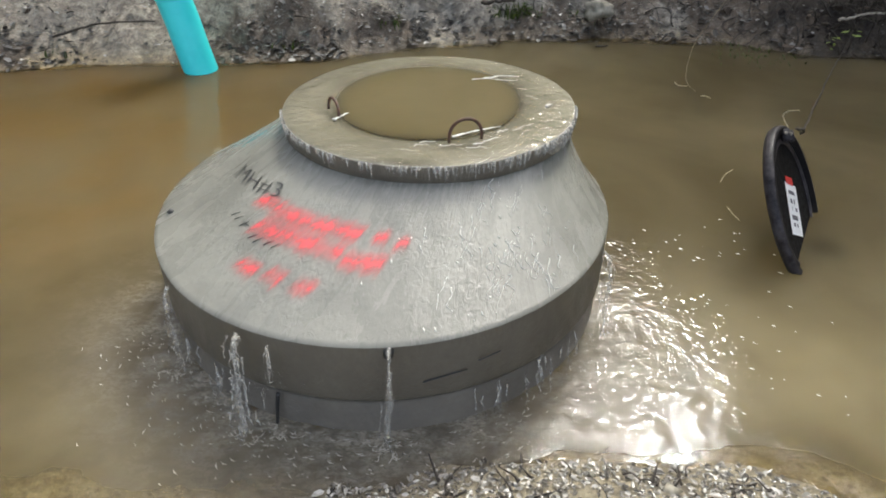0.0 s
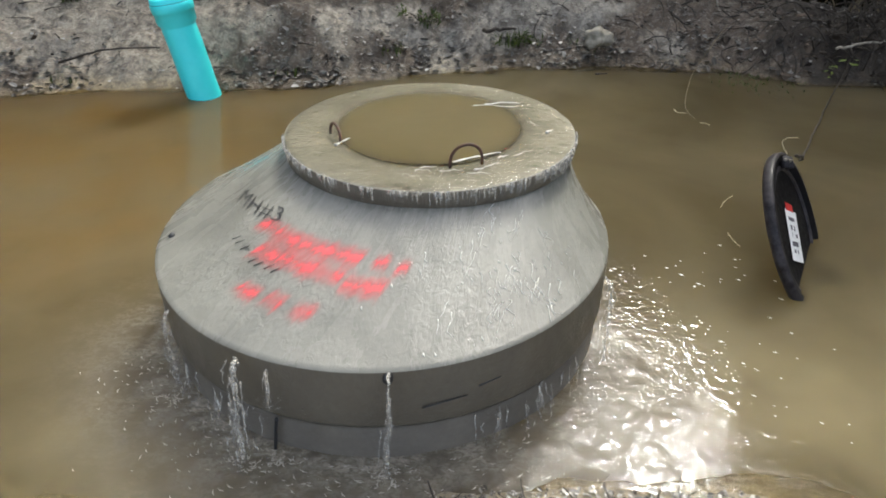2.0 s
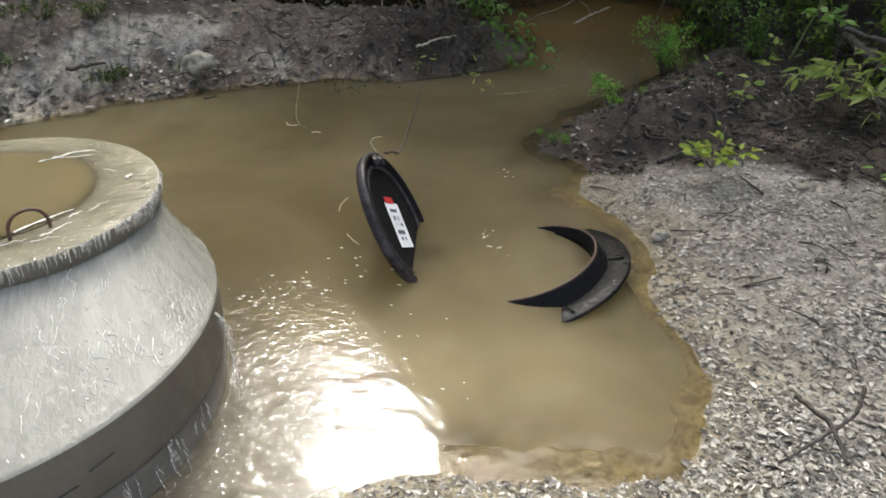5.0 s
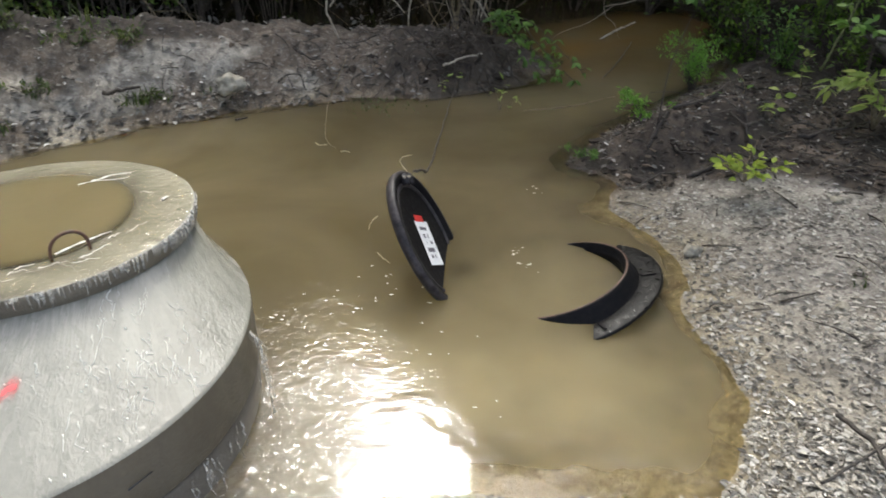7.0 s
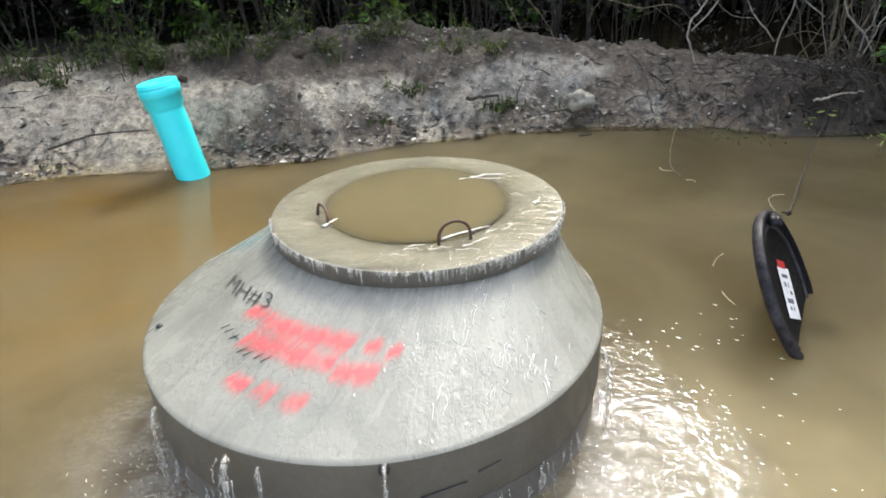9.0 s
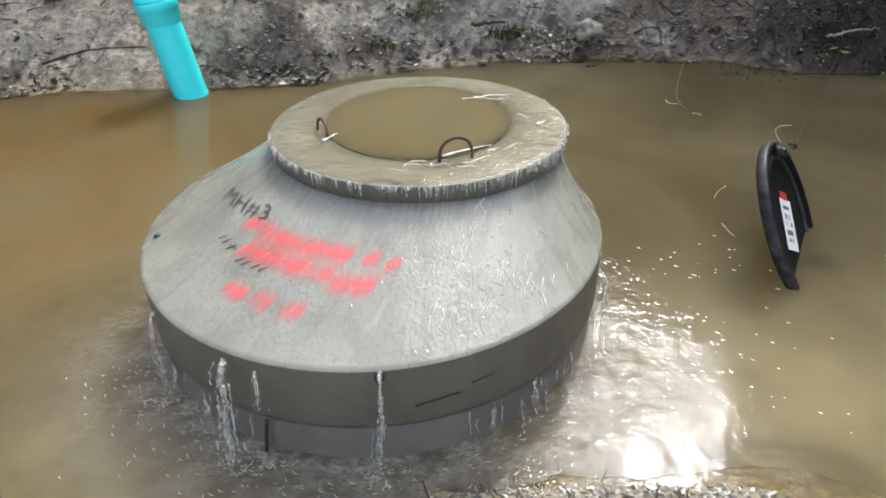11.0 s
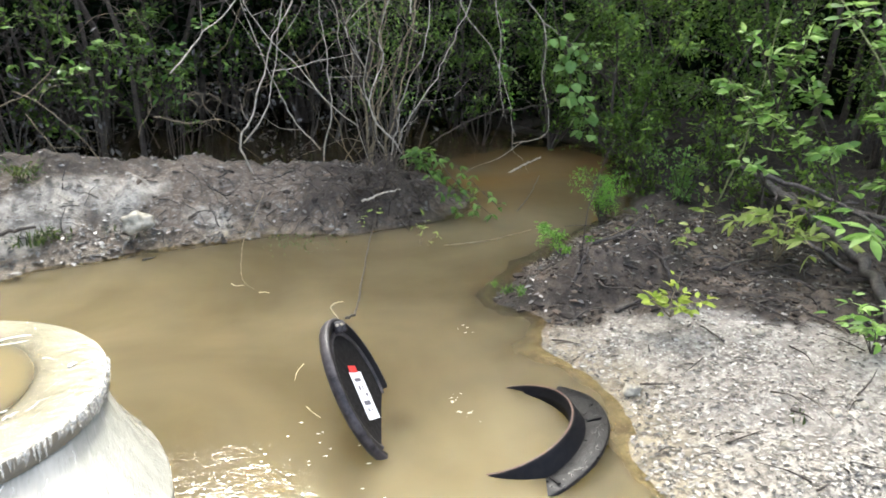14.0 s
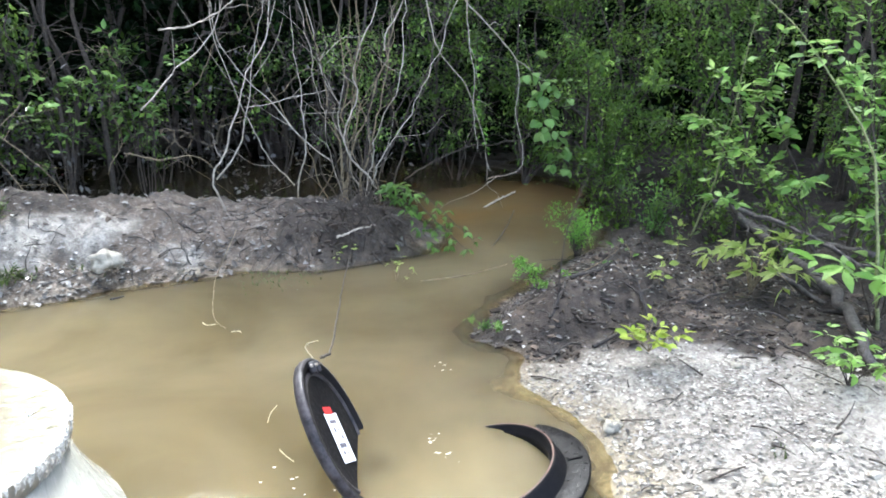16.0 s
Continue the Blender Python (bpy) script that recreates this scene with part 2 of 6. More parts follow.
M_IRON_WET.node_tree.nodes["Principled BSDF"].inputs["Specular IOR Level"].default_value = 0.18
M_IRON.node_tree.nodes["Principled BSDF"].inputs["Specular IOR Level"].default_value = 0.1
M_IRON_EDGE.node_tree.nodes["Principled BSDF"].inputs["Specular IOR Level"].default_value = 0.25
M_RUST = plain_mat("rusty_rebar", (0.03, 0.015, 0.01), (0.1, 0.045, 0.025), 60, (0.5, 0.8), 0.5)
M_LABEL = plain_mat("white_label", (0.86, 0.86, 0.86), (0.72, 0.72, 0.73), 12, (0.35, 0.5), 0.05)
M_LABELRED = mat("red_label_print", (0.5, 0.03, 0.03), 0.45)
M_INK = mat("grey_label_print", (0.12, 0.11, 0.13), 0.5)
M_MARKER = mat("black_marker", (0.03, 0.03, 0.03), 0.4)
# foam white, also the colour of glints laid on the cone and pond
M_FOAM_GLINT = mat("white_foam_and_glint", (0.62, 0.61, 0.56), 0.3)
M_FOAM_GLINT_DULL = mat("dull_foam_and_glint", (0.42, 0.38, 0.31), 0.3)
M_TWIG = bark_mat("bleached_twig", (0.17, 0.145, 0.11), (0.48, 0.43, 0.35))
M_STEM = bark_mat("brown_stem", (0.018, 0.013, 0.009), (0.068, 0.053, 0.038))
M_CANE = bark_mat("tan_cane", (0.08, 0.062, 0.036), (0.25, 0.2, 0.12))
M_GREEN_STEM = bark_mat("olive_green_stem", (0.07, 0.085, 0.03), (0.24, 0.26, 0.11))
M_ROOT = bark_mat("wet_dark_root", (0.015, 0.012, 0.009), (0.05, 0.04, 0.032))
M_LOG = bark_mat("dead_log_bark", (0.025, 0.021, 0.018), (0.1, 0.09, 0.082))
M_STRAW = bark_mat("dry_reed", (0.3, 0.25, 0.15), (0.55, 0.48, 0.32))
M_STONE = plain_mat("pale_limestone", (0.15, 0.136, 0.1), (0.4, 0.365, 0.29), 18, (0.7, 0.9), 0.8)
M_LEAF = leaf_mat("forest_leaves", (0.003, 0.007, 0.0015), (0.032, 0.07, 0.01), (0.24, 0.38, 0.06), 0.4, 0.35)
# forest leaves again, nearly black: the wood's inner shade is in the colour
M_LEAF_SHADED = leaf_mat("shaded_forest_leaves", (0.0012, 0.003, 0.001), (0.004, 0.011, 0.003), (0.018, 0.042, 0.008), 0.8, 0.2)
M_LEAF_SHADED.node_tree.nodes["Principled BSDF"].inputs["Specular IOR Level"].default_value = 0.08
M_LEAF_BRIGHT = leaf_mat("young_leaves", (0.05, 0.15, 0.015), (0.12, 0.3, 0.035), (0.26, 0.46, 0.08))
M_LEAF_BROAD = leaf_mat("broad_leaves", (0.004, 0.012, 0.003), (0.045, 0.11, 0.015), (0.32, 0.48, 0.1), 0.38, 0.35)
M_LEAF_BUSH = leaf_mat("dark_bush_leaves", (0.025, 0.07, 0.014), (0.08, 0.18, 0.032), (0.22, 0.36, 0.09), 0.4, 0.4)
M_LEAF_LIME = leaf_mat("lime_leaves", (0.11, 0.17, 0.03), (0.22, 0.31, 0.06), (0.42, 0.48, 0.16), 0.45, 0.4)
M_LEAF_SAP = leaf_mat("sapling_leaves", (0.03, 0.085, 0.016), (0.15, 0.3, 0.05), (0.46, 0.62, 0.22), 0.32, 0.35)
M_LEAF_VINE = leaf_mat("round_vine_leaves", (0.09, 0.19, 0.05), (0.17, 0.31, 0.08), (0.32, 0.46, 0.17), 0.45, 0.35)
M_LEAF_YELLOW = leaf_mat("yellow_green_leaves", (0.17, 0.26, 0.03), (0.3, 0.4, 0.05), (0.45, 0.5, 0.1))
M_GRASS = leaf_mat("grass_blades", (0.012, 0.026, 0.006), (0.036, 0.062, 0.014), (0.12, 0.15, 0.04))


def litter_mat(name="dead_leaves", k=1.0, rough=0.75):
    m = mat(name, (0.1, 0.08, 0.06), rough)
    nd = Nodes(m)
    nd.base(nd.ramp(island(nd), *[(p, tuple(min(0.6, k * x) for x in c)) for p, c in ((0.0, (0.03, 0.026, 0.021)), (0.35, (0.09, 0.081, 0.067)), (0.7, (0.19, 0.176, 0.152)), (1.0, (0.42, 0.4, 0.36)))]))
    nd.normal(nd.bump(nd.noise(120, 4), 0.4, 0.003))
    return m


def clod_mat(name, a, b, c):
    m = mat(name, b, 0.9)
    nd = Nodes(m)
    nd.base(nd.ramp(island(nd), (0.0, a), (0.6, b), (1.0, c)))
    nd.normal(nd.bump(nd.noise(70, 6, 0.7), 0.8, 0.006))
    return m


M_LITTER = litter_mat()
M_LITTER_PALE = litter_mat("pale_dead_leaves", 1.4)
M_LITTER_SUN = clod_mat("bleached_dead_leaves", (0.12, 0.105, 0.085), (0.34, 0.315, 0.265), (0.48, 0.455, 0.4))
M_LITTER_BLACK = litter_mat("black_wet_leaves", 0.62, 0.6)
M_LITTER_WET = litter_mat("wet_leaf_crumbs", 1.35, 0.22)
M_LITTER_BANK = litter_mat("grey_brown_dead_leaves", 0.75)
M_LITTER_DARK = litter_mat("dark_wet_leaves", 0.32, 0.55)


M_CLOD = clod_mat("grey_clods", (0.045, 0.036, 0.028), (0.12, 0.1, 0.08), (0.3, 0.27, 0.235))
M_SOIL = clod_mat("dark_soil_clods", (0.012, 0.008, 0.005), (0.036, 0.026, 0.017), (0.11, 0.082, 0.057))


def paint_mat(name, col):
    m = mat(name, col, 0.35)
    nd = Nodes(m)
    at = nd.n("Attribute")
    at.attribute_name = "flow"
    mp = nd.n("Mapping")
    mp.inputs["Scale"].default_value = (45, 3, 1)
    nd.l(at.outputs["Vector"], mp.inputs["Vector"])
    st = nd.noise(1.0, 4, 0.6, mp.outputs[0], 0.5)
    nd.l(nd.grey(nd.mix(0.5, st, nd.attr("cover")), 0.28, 0.78, 0.0, 0.88), nd.b.inputs["Alpha"])
    return m


M_RED = paint_mat("faded_red_spray_paint", (0.8, 0.1, 0.11))


def stream_mat():
    m = mat("falling_water", (0.82, 0.78, 0.69), 0.06)
    nd = Nodes(m)
    nd.b.inputs["IOR"].default_value = 1.33
    tr, mx = nd.n("BsdfTransparent"), nd.n("MixShader")
    nd.l(nd.grey(nd.noise(90, 4), 0.4, 0.7, 0.06, 0.48), mx.inputs[0])
    nd.l(tr.outputs[0], mx.inputs[1])
    nd.l(nd.b.outputs[0], mx.inputs[2])
    nd.l(mx.outputs[0], nd.out.inputs[0])
    return m


M_STREAM = stream_mat()

# ---- mesh helpers ----


def mesh_ob(name, verts, faces, material, parent=None, smooth=True, label=""):
    me = bpy.data.meshes.new(name)
    me.from_pydata([tuple(v) for v in verts] if not isinstance(verts, np.ndarray) else verts.tolist(), [], faces if isinstance(faces, list) else faces.tolist())
    me.materials.append(material)
    if smooth:
        me.polygons.foreach_set("use_smooth", [True] * len(me.polygons))
    ob = new(name, me)
    if parent:
        ob.parent = parent
    if label:
        ob["label"] = label
    return ob


def part(name, bm, material, parent=None, label="", smooth=True):
    me = bpy.data.meshes.new(name)
    bm.to_mesh(me)
    bm.free()
    me.materials.append(material)
    if smooth:
        me.polygons.foreach_set("use_smooth", [True] * len(me.polygons))
    ob = new(name, me)
    if parent:
        ob.parent = parent
    if label:
        ob["label"] = label
    return ob


def thing(name, label, category, m=None, group="", kind=""):
    ob = new(name)
    ob.empty_display_size = 0.1
    if m is not None:
        ob.matrix_world = m
    return tagged(ob, label, category, group, kind)


def rings_mesh(rings, closed_ends=(False, False)):
    """Verts and faces of a skin over rings of equal length."""
    n = len(rings[0])
    V = [v for r in rings for v in r]
    F = [(i * n + j, i * n + (j + 1) % n, (i + 1) * n + (j + 1) % n, (i + 1) * n + j) for i in range(len(rings) - 1) for j in range(n)]
    if closed_ends[0]:
        F.append(tuple(reversed(range(n))))
    if closed_ends[1]:
        F.append(tuple(range((len(rings) - 1) * n, len(rings) * n)))
    return V, F


def lathe(profile, n=64, closed=False):
    """A turned form about z from (radius, height) pairs."""
    rings = [[(r * math.cos(2 * math.pi * j / n), r * math.sin(2 * math.pi * j / n), z) for j in range(n)] for r, z in profile]
    if closed:
        rings.append(rings[0])
    return rings_mesh(rings)


def smooth_line(pts, per=6):
    P = [Vector(p) for p in pts]
    P = [2 * P[0] - P[1]] + P + [2 * P[-1] - P[-2]]
    out = []
    for i in range(1, len(P) - 2):
        a, b, c, d = P[i - 1:i + 3]
        for k in range(per):
            t = k / per
            out.append(0.5 * ((2 * b) + (c - a) * t + (2 * a - 5 * b + 4 * c - d) * t * t + (3 * b - a - 3 * c + d) * t ** 3))
    return out + [P[-2]]


def tube_geo(line, r0, r1, sides=6, wob=0.0, rnd=None):
    line = [Vector(p) for p in line]
    rings, prev = [], Vector((0.3, 0.9, 0.2))
    m = len(line)
    for i, p in enumerate(line):
        d = (line[min(i + 1, m - 1)] - line[max(i - 1, 0)]).normalized()
        a = d.cross(prev)
        if a.length < 1e-4:
            a = d.orthogonal()
        a.normalize()
        b = d.cross(a)
        r = r0 + (r1 - r0) * i / max(1, m - 1)
        if wob and rnd:
            r *= 1 + wob * (rnd.random() - 0.5)
        rings.append([p + r * (math.cos(2 * math.pi * j / sides) * a + math.sin(2 * math.pi * j / sides) * b) for j in range(sides)])
    return rings_mesh(rings, (True, True))


def join_geo(*geos):
    V, F = [], []
    for v, f in geos:
        o = len(V)
        V += [tuple(p) for p in v]
        F += [tuple(i + o for i in q) for q in f]
    return V, F


def set_attr(ob, name, values, kind="FLOAT"):
    a = ob.data.attributes.new(name, kind, "POINT")
    v = np.asarray(values, dtype=np.float32).ravel()
    a.data.foreach_set("value" if kind == "FLOAT" else "vector", v)


def fbm(x, y, scale, octaves=4, seed=0, gain=0.5):
    """Smooth value noise, -1 to 1, over arrays of x and y."""
    out, amp, tot = np.zeros_like(x), 1.0, 0.0
    table = np.random.RandomState(seed).rand(256, 256) * 2 - 1
    for k in range(octaves):
        u, v = x / scale * 2 ** k + 17.3 * k, y / scale * 2 ** k + 9.1 * k
        i, j = np.floor(u).astype(int), np.floor(v).astype(int)
        a, b = u - i, v - j
        a, b = a * a * (3 - 2 * a), b * b * (3 - 2 * b)
        g = lambda p, q: table[p % 256, q % 256]
        out += amp * ((g(i, j) * (1 - a) + g(i + 1, j) * a) * (1 - b) + (g(i, j + 1) * (1 - a) + g(i + 1, j + 1) * a) * b)
        tot += amp
        amp *= gain
    return out / tot


def leaf_geo(P, D, S, rs, aspect=0.5, fold=0.25, hexa=False, jit=0.45):
    """Arrays for folded leaves at P pointing along D with lengths S."""
    n = len(P)
    D = D / (np.linalg.norm(D, axis=1, keepdims=True) + 1e-9)
    up = np.tile([0, 0, 1.0], (n, 1)) + rs.normal(0, jit, (n, 3))
    side = np.cross(D, up)
    side /= np.linalg.norm(side, axis=1, keepdims=True) + 1e-9
    nor = np.cross(side, D)
    S = S[:, None]
    w = S * aspect * 0.5
    if hexa:
        a = P + D * S * 0.28 + nor * fold * w
        b = P + D * S * 0.68 + nor * fold * w - nor * S * 0.03
        tip = P + D * S - nor * S * 0.1
        V = np.stack([P, a + side * w * 0.9, b + side * w * 0.8, tip, b - side * w * 0.8, a - side * w * 0.9], 1).reshape(-1, 3)
        i = np.arange(n)[:, None] * 6
        F = np.concatenate([i + [[0, 1, 2, 3]], i + [[0, 3, 4, 5]]])
    else:
        mid = P + D * S * 0.45 + nor * fold * w
        V = np.stack([P, mid + side * w, P + D * S, mid - side * w], 1).reshape(-1, 3)
        i = np.arange(n)[:, None] * 4
        F = np.concatenate([i + [[0, 1, 2]], i + [[0, 2, 3]]])
    return V, F

# ---- ground and water ----
SHORE = np.array([(-30, 0.6), (-6, 1.3), (-2.8, 1.77), (-1.96, 1.93), (-0.87, 1.97), (-0.2, 2.32), (0.5, 2.48), (1.8, 2.47), (2.45, 2.2),
                  (3.1, 2.2), (3.7, 2.6), (3.8, 3.4), (3.0, 3.9), (1.0, 4.1), (-1.5, 4.3), (-3.0, 4.6), (-3.2, 6.6), (1.5, 7.5), (5.0, 8.0), (6.3, 3.4), (5.3, 2.25), (4.5, 1.65), (3.3, 1.2),
                  (2.66, 0.75), (2.75, 0.46), (2.5, 0.2), (2.52, -0.3), (2.27, -0.64), (2.12, -1.2), (1.7, -1.45), (0.9, -1.06), (0.35, -1.12), (-0.25, -1.26),
                  (-0.8, -1.38), (-2.5, -1.3), (-30, -1.6)])


def shore_distance(x, y):
    """Metres to the shoreline, positive on land."""
    best, inside = np.full(x.shape, 1e9), np.zeros(x.shape, bool)
    for (ax, ay), (bx, by) in zip(SHORE, np.roll(SHORE, -1, 0)):
        dx, dy = bx - ax, by - ay
        t = np.clip(((x - ax) * dx + (y - ay) * dy) / (dx * dx + dy * dy), 0, 1)
        best = np.minimum(best, np.hypot(x - ax - t * dx, y - ay - t * dy))
        hit = ((ay > y) != (by > y)) & (x < dx * (y - ay) / (dy + 1e-12) + ax)
        inside ^= hit
    return np.where(inside, -best, best)


def sstep(a, b, v):
    t = np.clip((v - a) / (b - a), 0, 1)
    return t * t * (3 - 2 * t)


def ground_height(x, y, fine=True):
    x, y = np.asarray(x, float), np.asarray(y, float)
    d = shore_distance(x, y) + 0.06 * fbm(x, y, 0.5, 3, 3) + 0.035 * fbm(x, y, 0.14, 3, 4)
    far = sstep(1.2, 1.9, y) * (1 - sstep(3.9, 4.6, x + 0.25 * (y - 3)))
    crest = np.interp(x, [-6, -3, -2.2, -1.2, -0.2, 0.6, 1.1, 1.7, 2.4, 3.2, 3.8], [0.42, 0.42, 0.43, 0.56, 0.62, 0.55, 0.46, 0.41, 0.34, 0.24, 0.12])
    rise = sstep(-0.05, 0.95, d) ** 0.85
    back = crest * (1 - 0.7 * sstep(1.15, 2.2, d))
    bank = np.where(d < 1.05, crest * rise, back) + sstep(-0.02, 0.12, d) * (0.24 * np.exp(-((x - 2.82) / 0.26) ** 2 - ((y - 2.5) / 0.22) ** 2) + 0.12 * np.exp(-((x - 2.3) / 0.22) ** 2 - ((y - 2.62) / 0.2) ** 2))
    right = 0.2 * (1 - np.exp(-np.maximum(d, 0) / 0.9)) + 0.2 * sstep(0.0, 0.16, d) * np.exp(-((x - 3.35) / 0.7) ** 2 - ((y - 0.62) / 0.22) ** 2)
    land = (far * bank + (1 - far) * right) * (1 - 0.8 * sstep(3.5, 4.2, y))
    bed = -np.minimum(0.5, np.maximum(-d, 0) * (0.13 + 0.33 * far - 0.07 * sstep(-0.9, -1.2, y)))
    h = np.where(d > 0, land, bed)
    if fine:
        on = sstep(-0.1, 0.25, d)
        h = h + on * (far * (0.1 * fbm(x, y, 0.35, 4, 5) + 0.075 * (np.abs(fbm(x, y, 0.22, 3, 15)) - 0.2) + 0.035 * fbm(x, y, 0.09, 3, 6)) + (1 - far) * (0.034 * fbm(x, y, 0.3, 4, 7) + 0.01 * fbm(x, y, 0.06, 2, 8)))
        h = h + on * dark_soil(x, y) * (1 - far) * (0.1 * fbm(x, y, 0.24, 4, 9) + 0.05 * np.abs(fbm(x, y, 0.12, 3, 19)) + 0.01)
    return h


def dark_soil(x, y):
    line = np.interp(x, [2.3, 2.6, 3.0, 3.5, 3.8, 4.4], [0.5, 0.33, 0.15, -0.2, -0.7, -1.8])
    return sstep(-0.14, 0.16, y - line + 0.26 * fbm(x, y, 0.28, 4, 11)) * sstep(2.2, 2.5, x)


def axis(lo, hi, step, reach, grow=1.25):
    mid = np.arange(lo, hi + step / 2, step)
    out, s, p = [], step, 0.0
    while p < reach:
        s *= grow
        p += s
        out.append(p)
    out = np.array(out)
    return np.concatenate([lo - out[::-1], mid, hi + out])


def grid_ob(name, xs, ys, zf, material):
    X, Y = np.meshgrid(xs, ys)
    Z = zf(X, Y)
    V = np.stack([X, Y, Z], -1).reshape(-1, 3)
    nx, ny = len(xs), len(ys)
    i = (np.arange(ny - 1)[:, None] * nx + np.arange(nx - 1)[None, :]).reshape(-1, 1)
    return mesh_ob(name, V, i + [[0, 1, nx + 1, nx]], material), X, Y, Z


ground, GX, GY, GZ = grid_ob("ground", axis(-4.4, 6.0, 0.036, 900), axis(-2.9, 4.8, 0.036, 900), ground_height, M_GROUND)
tagged(ground, "grey sandy ground with leaf litter round the pond", "ground", kind="structure")
_far = sstep(1.2, 1.9, GY) * (1 - sstep(3.9, 4.6, GX))
_bankdark = 0.56 + 1.05 * fbm(GX, GY, 0.4, 4, 21) + 0.5 * sstep(0.2, 1.2, GX) + 0.35 * sstep(0.9, 1.6, GX) + 0.45 * sstep(1.6, 2.1, GX) - 0.55 * sstep(-1.3, -1.9, GX) + (0.3 + 0.45 * sstep(0.8, 0.2, GX)) * sstep(0.3, 0.46, GZ) + 0.7 * sstep(3.3, 4.2, GY)
for _px, _py, _sx, _sy in ((-2.4, 2.45, 0.9, 0.3), (-2.2, 2.7, 0.8, 0.4), (1.2, 3.05, 0.5, 0.12), (2.5, 2.95, 0.3, 0.1), (1.4, 2.5, 0.3, 0.25), (2.05, 2.55, 0.25, 0.08), (-1.1, 2.5, 0.45, 0.16), (0.9, 2.95, 0.3, 0.16), (1.55, 2.72, 0.25, 0.14), (2.15, 2.75, 0.35, 0.1), (-0.2, 2.6, 0.5, 0.1)):
    _bankdark = _bankdark - 0.75 * np.exp(-((GX - _px) / _sx) ** 2 - ((GY - _py) / _sy) ** 2)
_wood = np.maximum(sstep(3.9, 4.8, GX), sstep(3.6, 4.6, GY))
set_attr(ground, "soil", np.clip(np.maximum(np.maximum(_far * np.clip(_bankdark, 0.05, 1), dark_soil(GX, GY) * 0.95), _wood), 0, 1))
_crest = 0.75 * _far * sstep(0.38, 0.52, GZ + 0.08 * fbm(GX, GY, 0.3, 3, 22)) + 0.85 * _far * sstep(1.3, 2.1, GX) * sstep(-0.25, 0.1, fbm(GX, GY, 0.3, 3, 23))
# _wood puts tree shade into the ground colour; the rest is dark soil
set_attr(ground, "mould_shade", np.clip(np.maximum(np.maximum(_wood, _crest), dark_soil(GX, GY) * np.clip(0.72 + 1.3 * fbm(GX, GY, 0.22, 4, 24), 0.15, 1)), 0, 1))
set_attr(ground, "bank", _far * (1 - 0.75 * sstep(-1.6, 0.2, GX)))
set_attr(ground, "wet", np.exp(-np.maximum(GZ - 0.015 - 0.09 * sstep(-0.9, -1.1, GY) * (1 - sstep(1.3, 2.0, GX)), 0) / 0.03))

BASE_C, BASE_R = Vector((-0.135, -0.275)), 0.766


def chop_of(x, y):
    d = np.maximum(np.hypot(x - BASE_C.x, y - BASE_C.y) - 0.74, 0)
    near = np.exp(-(d / 0.36) ** 2) * (0.13 + 0.87 * sstep(-0.15, -0.85, y))
    return near + 0.13 * np.exp(-(d / 0.85) ** 2) * sstep(0.5, -0.3, y) * sstep(-0.2, 0.5, x)


def water_height(x, y):
    c = chop_of(x, y)
    return c * (0.0035 * fbm(x * 1.0, y * 1.5, 0.09, 3, 31) + 0.003 * fbm(x, y * 1.3, 0.045, 2, 32)) + 0.0012 * fbm(x, y, 0.35, 2, 33)


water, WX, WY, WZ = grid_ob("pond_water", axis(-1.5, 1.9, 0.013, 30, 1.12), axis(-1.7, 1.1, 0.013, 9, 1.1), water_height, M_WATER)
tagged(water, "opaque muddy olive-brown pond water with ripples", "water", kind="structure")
_sunk = np.maximum(np.exp(-((np.hypot(WX - 1.918, WY + 0.268) - 0.37) / 0.08) ** 2) * np.exp(-((WX - 2.12) ** 2 + (WY + 0.42) ** 2) / 0.42 ** 2), np.exp(-((WX - 1.56) ** 2 + (WY + 0.03) ** 2) / 0.09 ** 2))
_shoal = 1 + 0.6 * fbm(WX, WY, 0.22, 3, 36)
set_attr(water, "murk", np.maximum(0.93 * np.exp(-(np.maximum(np.hypot(WX - BASE_C.x, WY - BASE_C.y) - BASE_R, 0) / 0.22) ** 4), (1 - 0.3 * _sunk) * (1 - np.exp(-np.maximum(0.002 - ground_height(WX, WY), 0) * (46 + 60 * chop_of(WX, WY)) * _shoal) * 0.97)))
set_attr(water, "chop", 0.03 + chop_of(WX, WY))
_d = np.maximum(np.hypot(WX - BASE_C.x, WY - BASE_C.y) - BASE_R, 0)
_boil = np.clip(0.62 + 1.1 * fbm(WX, WY * 1.6, 0.09, 4, 35) + 0.8 * fbm(WX, WY * 1.4, 0.03, 2, 37), 0.0, 1)
set_attr(water, "froth", (0.45 * np.exp(-(_d / 0.1) ** 2) + 0.3 * np.exp(-(_d / 0.25) ** 2)) * sstep(0.1, -0.7, WY) * (1 - 0.75 * sstep(0.2, 0.5, WX)) * _boil)
set_attr(water, "stirred", np.clip((0.8 * sstep(0.2, -0.9, WY) * sstep(0.6, 1.1, WX) + 0.5 * sstep(-0.75, -1.25, WY) * sstep(1.1, 0.6, WX)) * (0.8 + 0.6 * fbm(WX, WY, 0.4, 3, 39)), 0, 1))
# painted tree shade, growing towards the back of the channel
set_attr(water, "wood_shade", 0.9 * sstep(2.9, 3.9, WY - 0.25 * np.maximum(WX - 3.0, 0)))
set_attr(water, "silt", np.clip((0.8 * sstep(-0.5, -1.5, WX) * sstep(-0.9, 0.4, WY) + 0.9 * sstep(1.9, 2.7, WY) * sstep(2.6, 3.6, WX)) * (0.75 + 0.7 * fbm(WX, WY, 0.5, 3, 38)), 0, 1))

# ---- the concrete manhole ----
TOP = 0.58
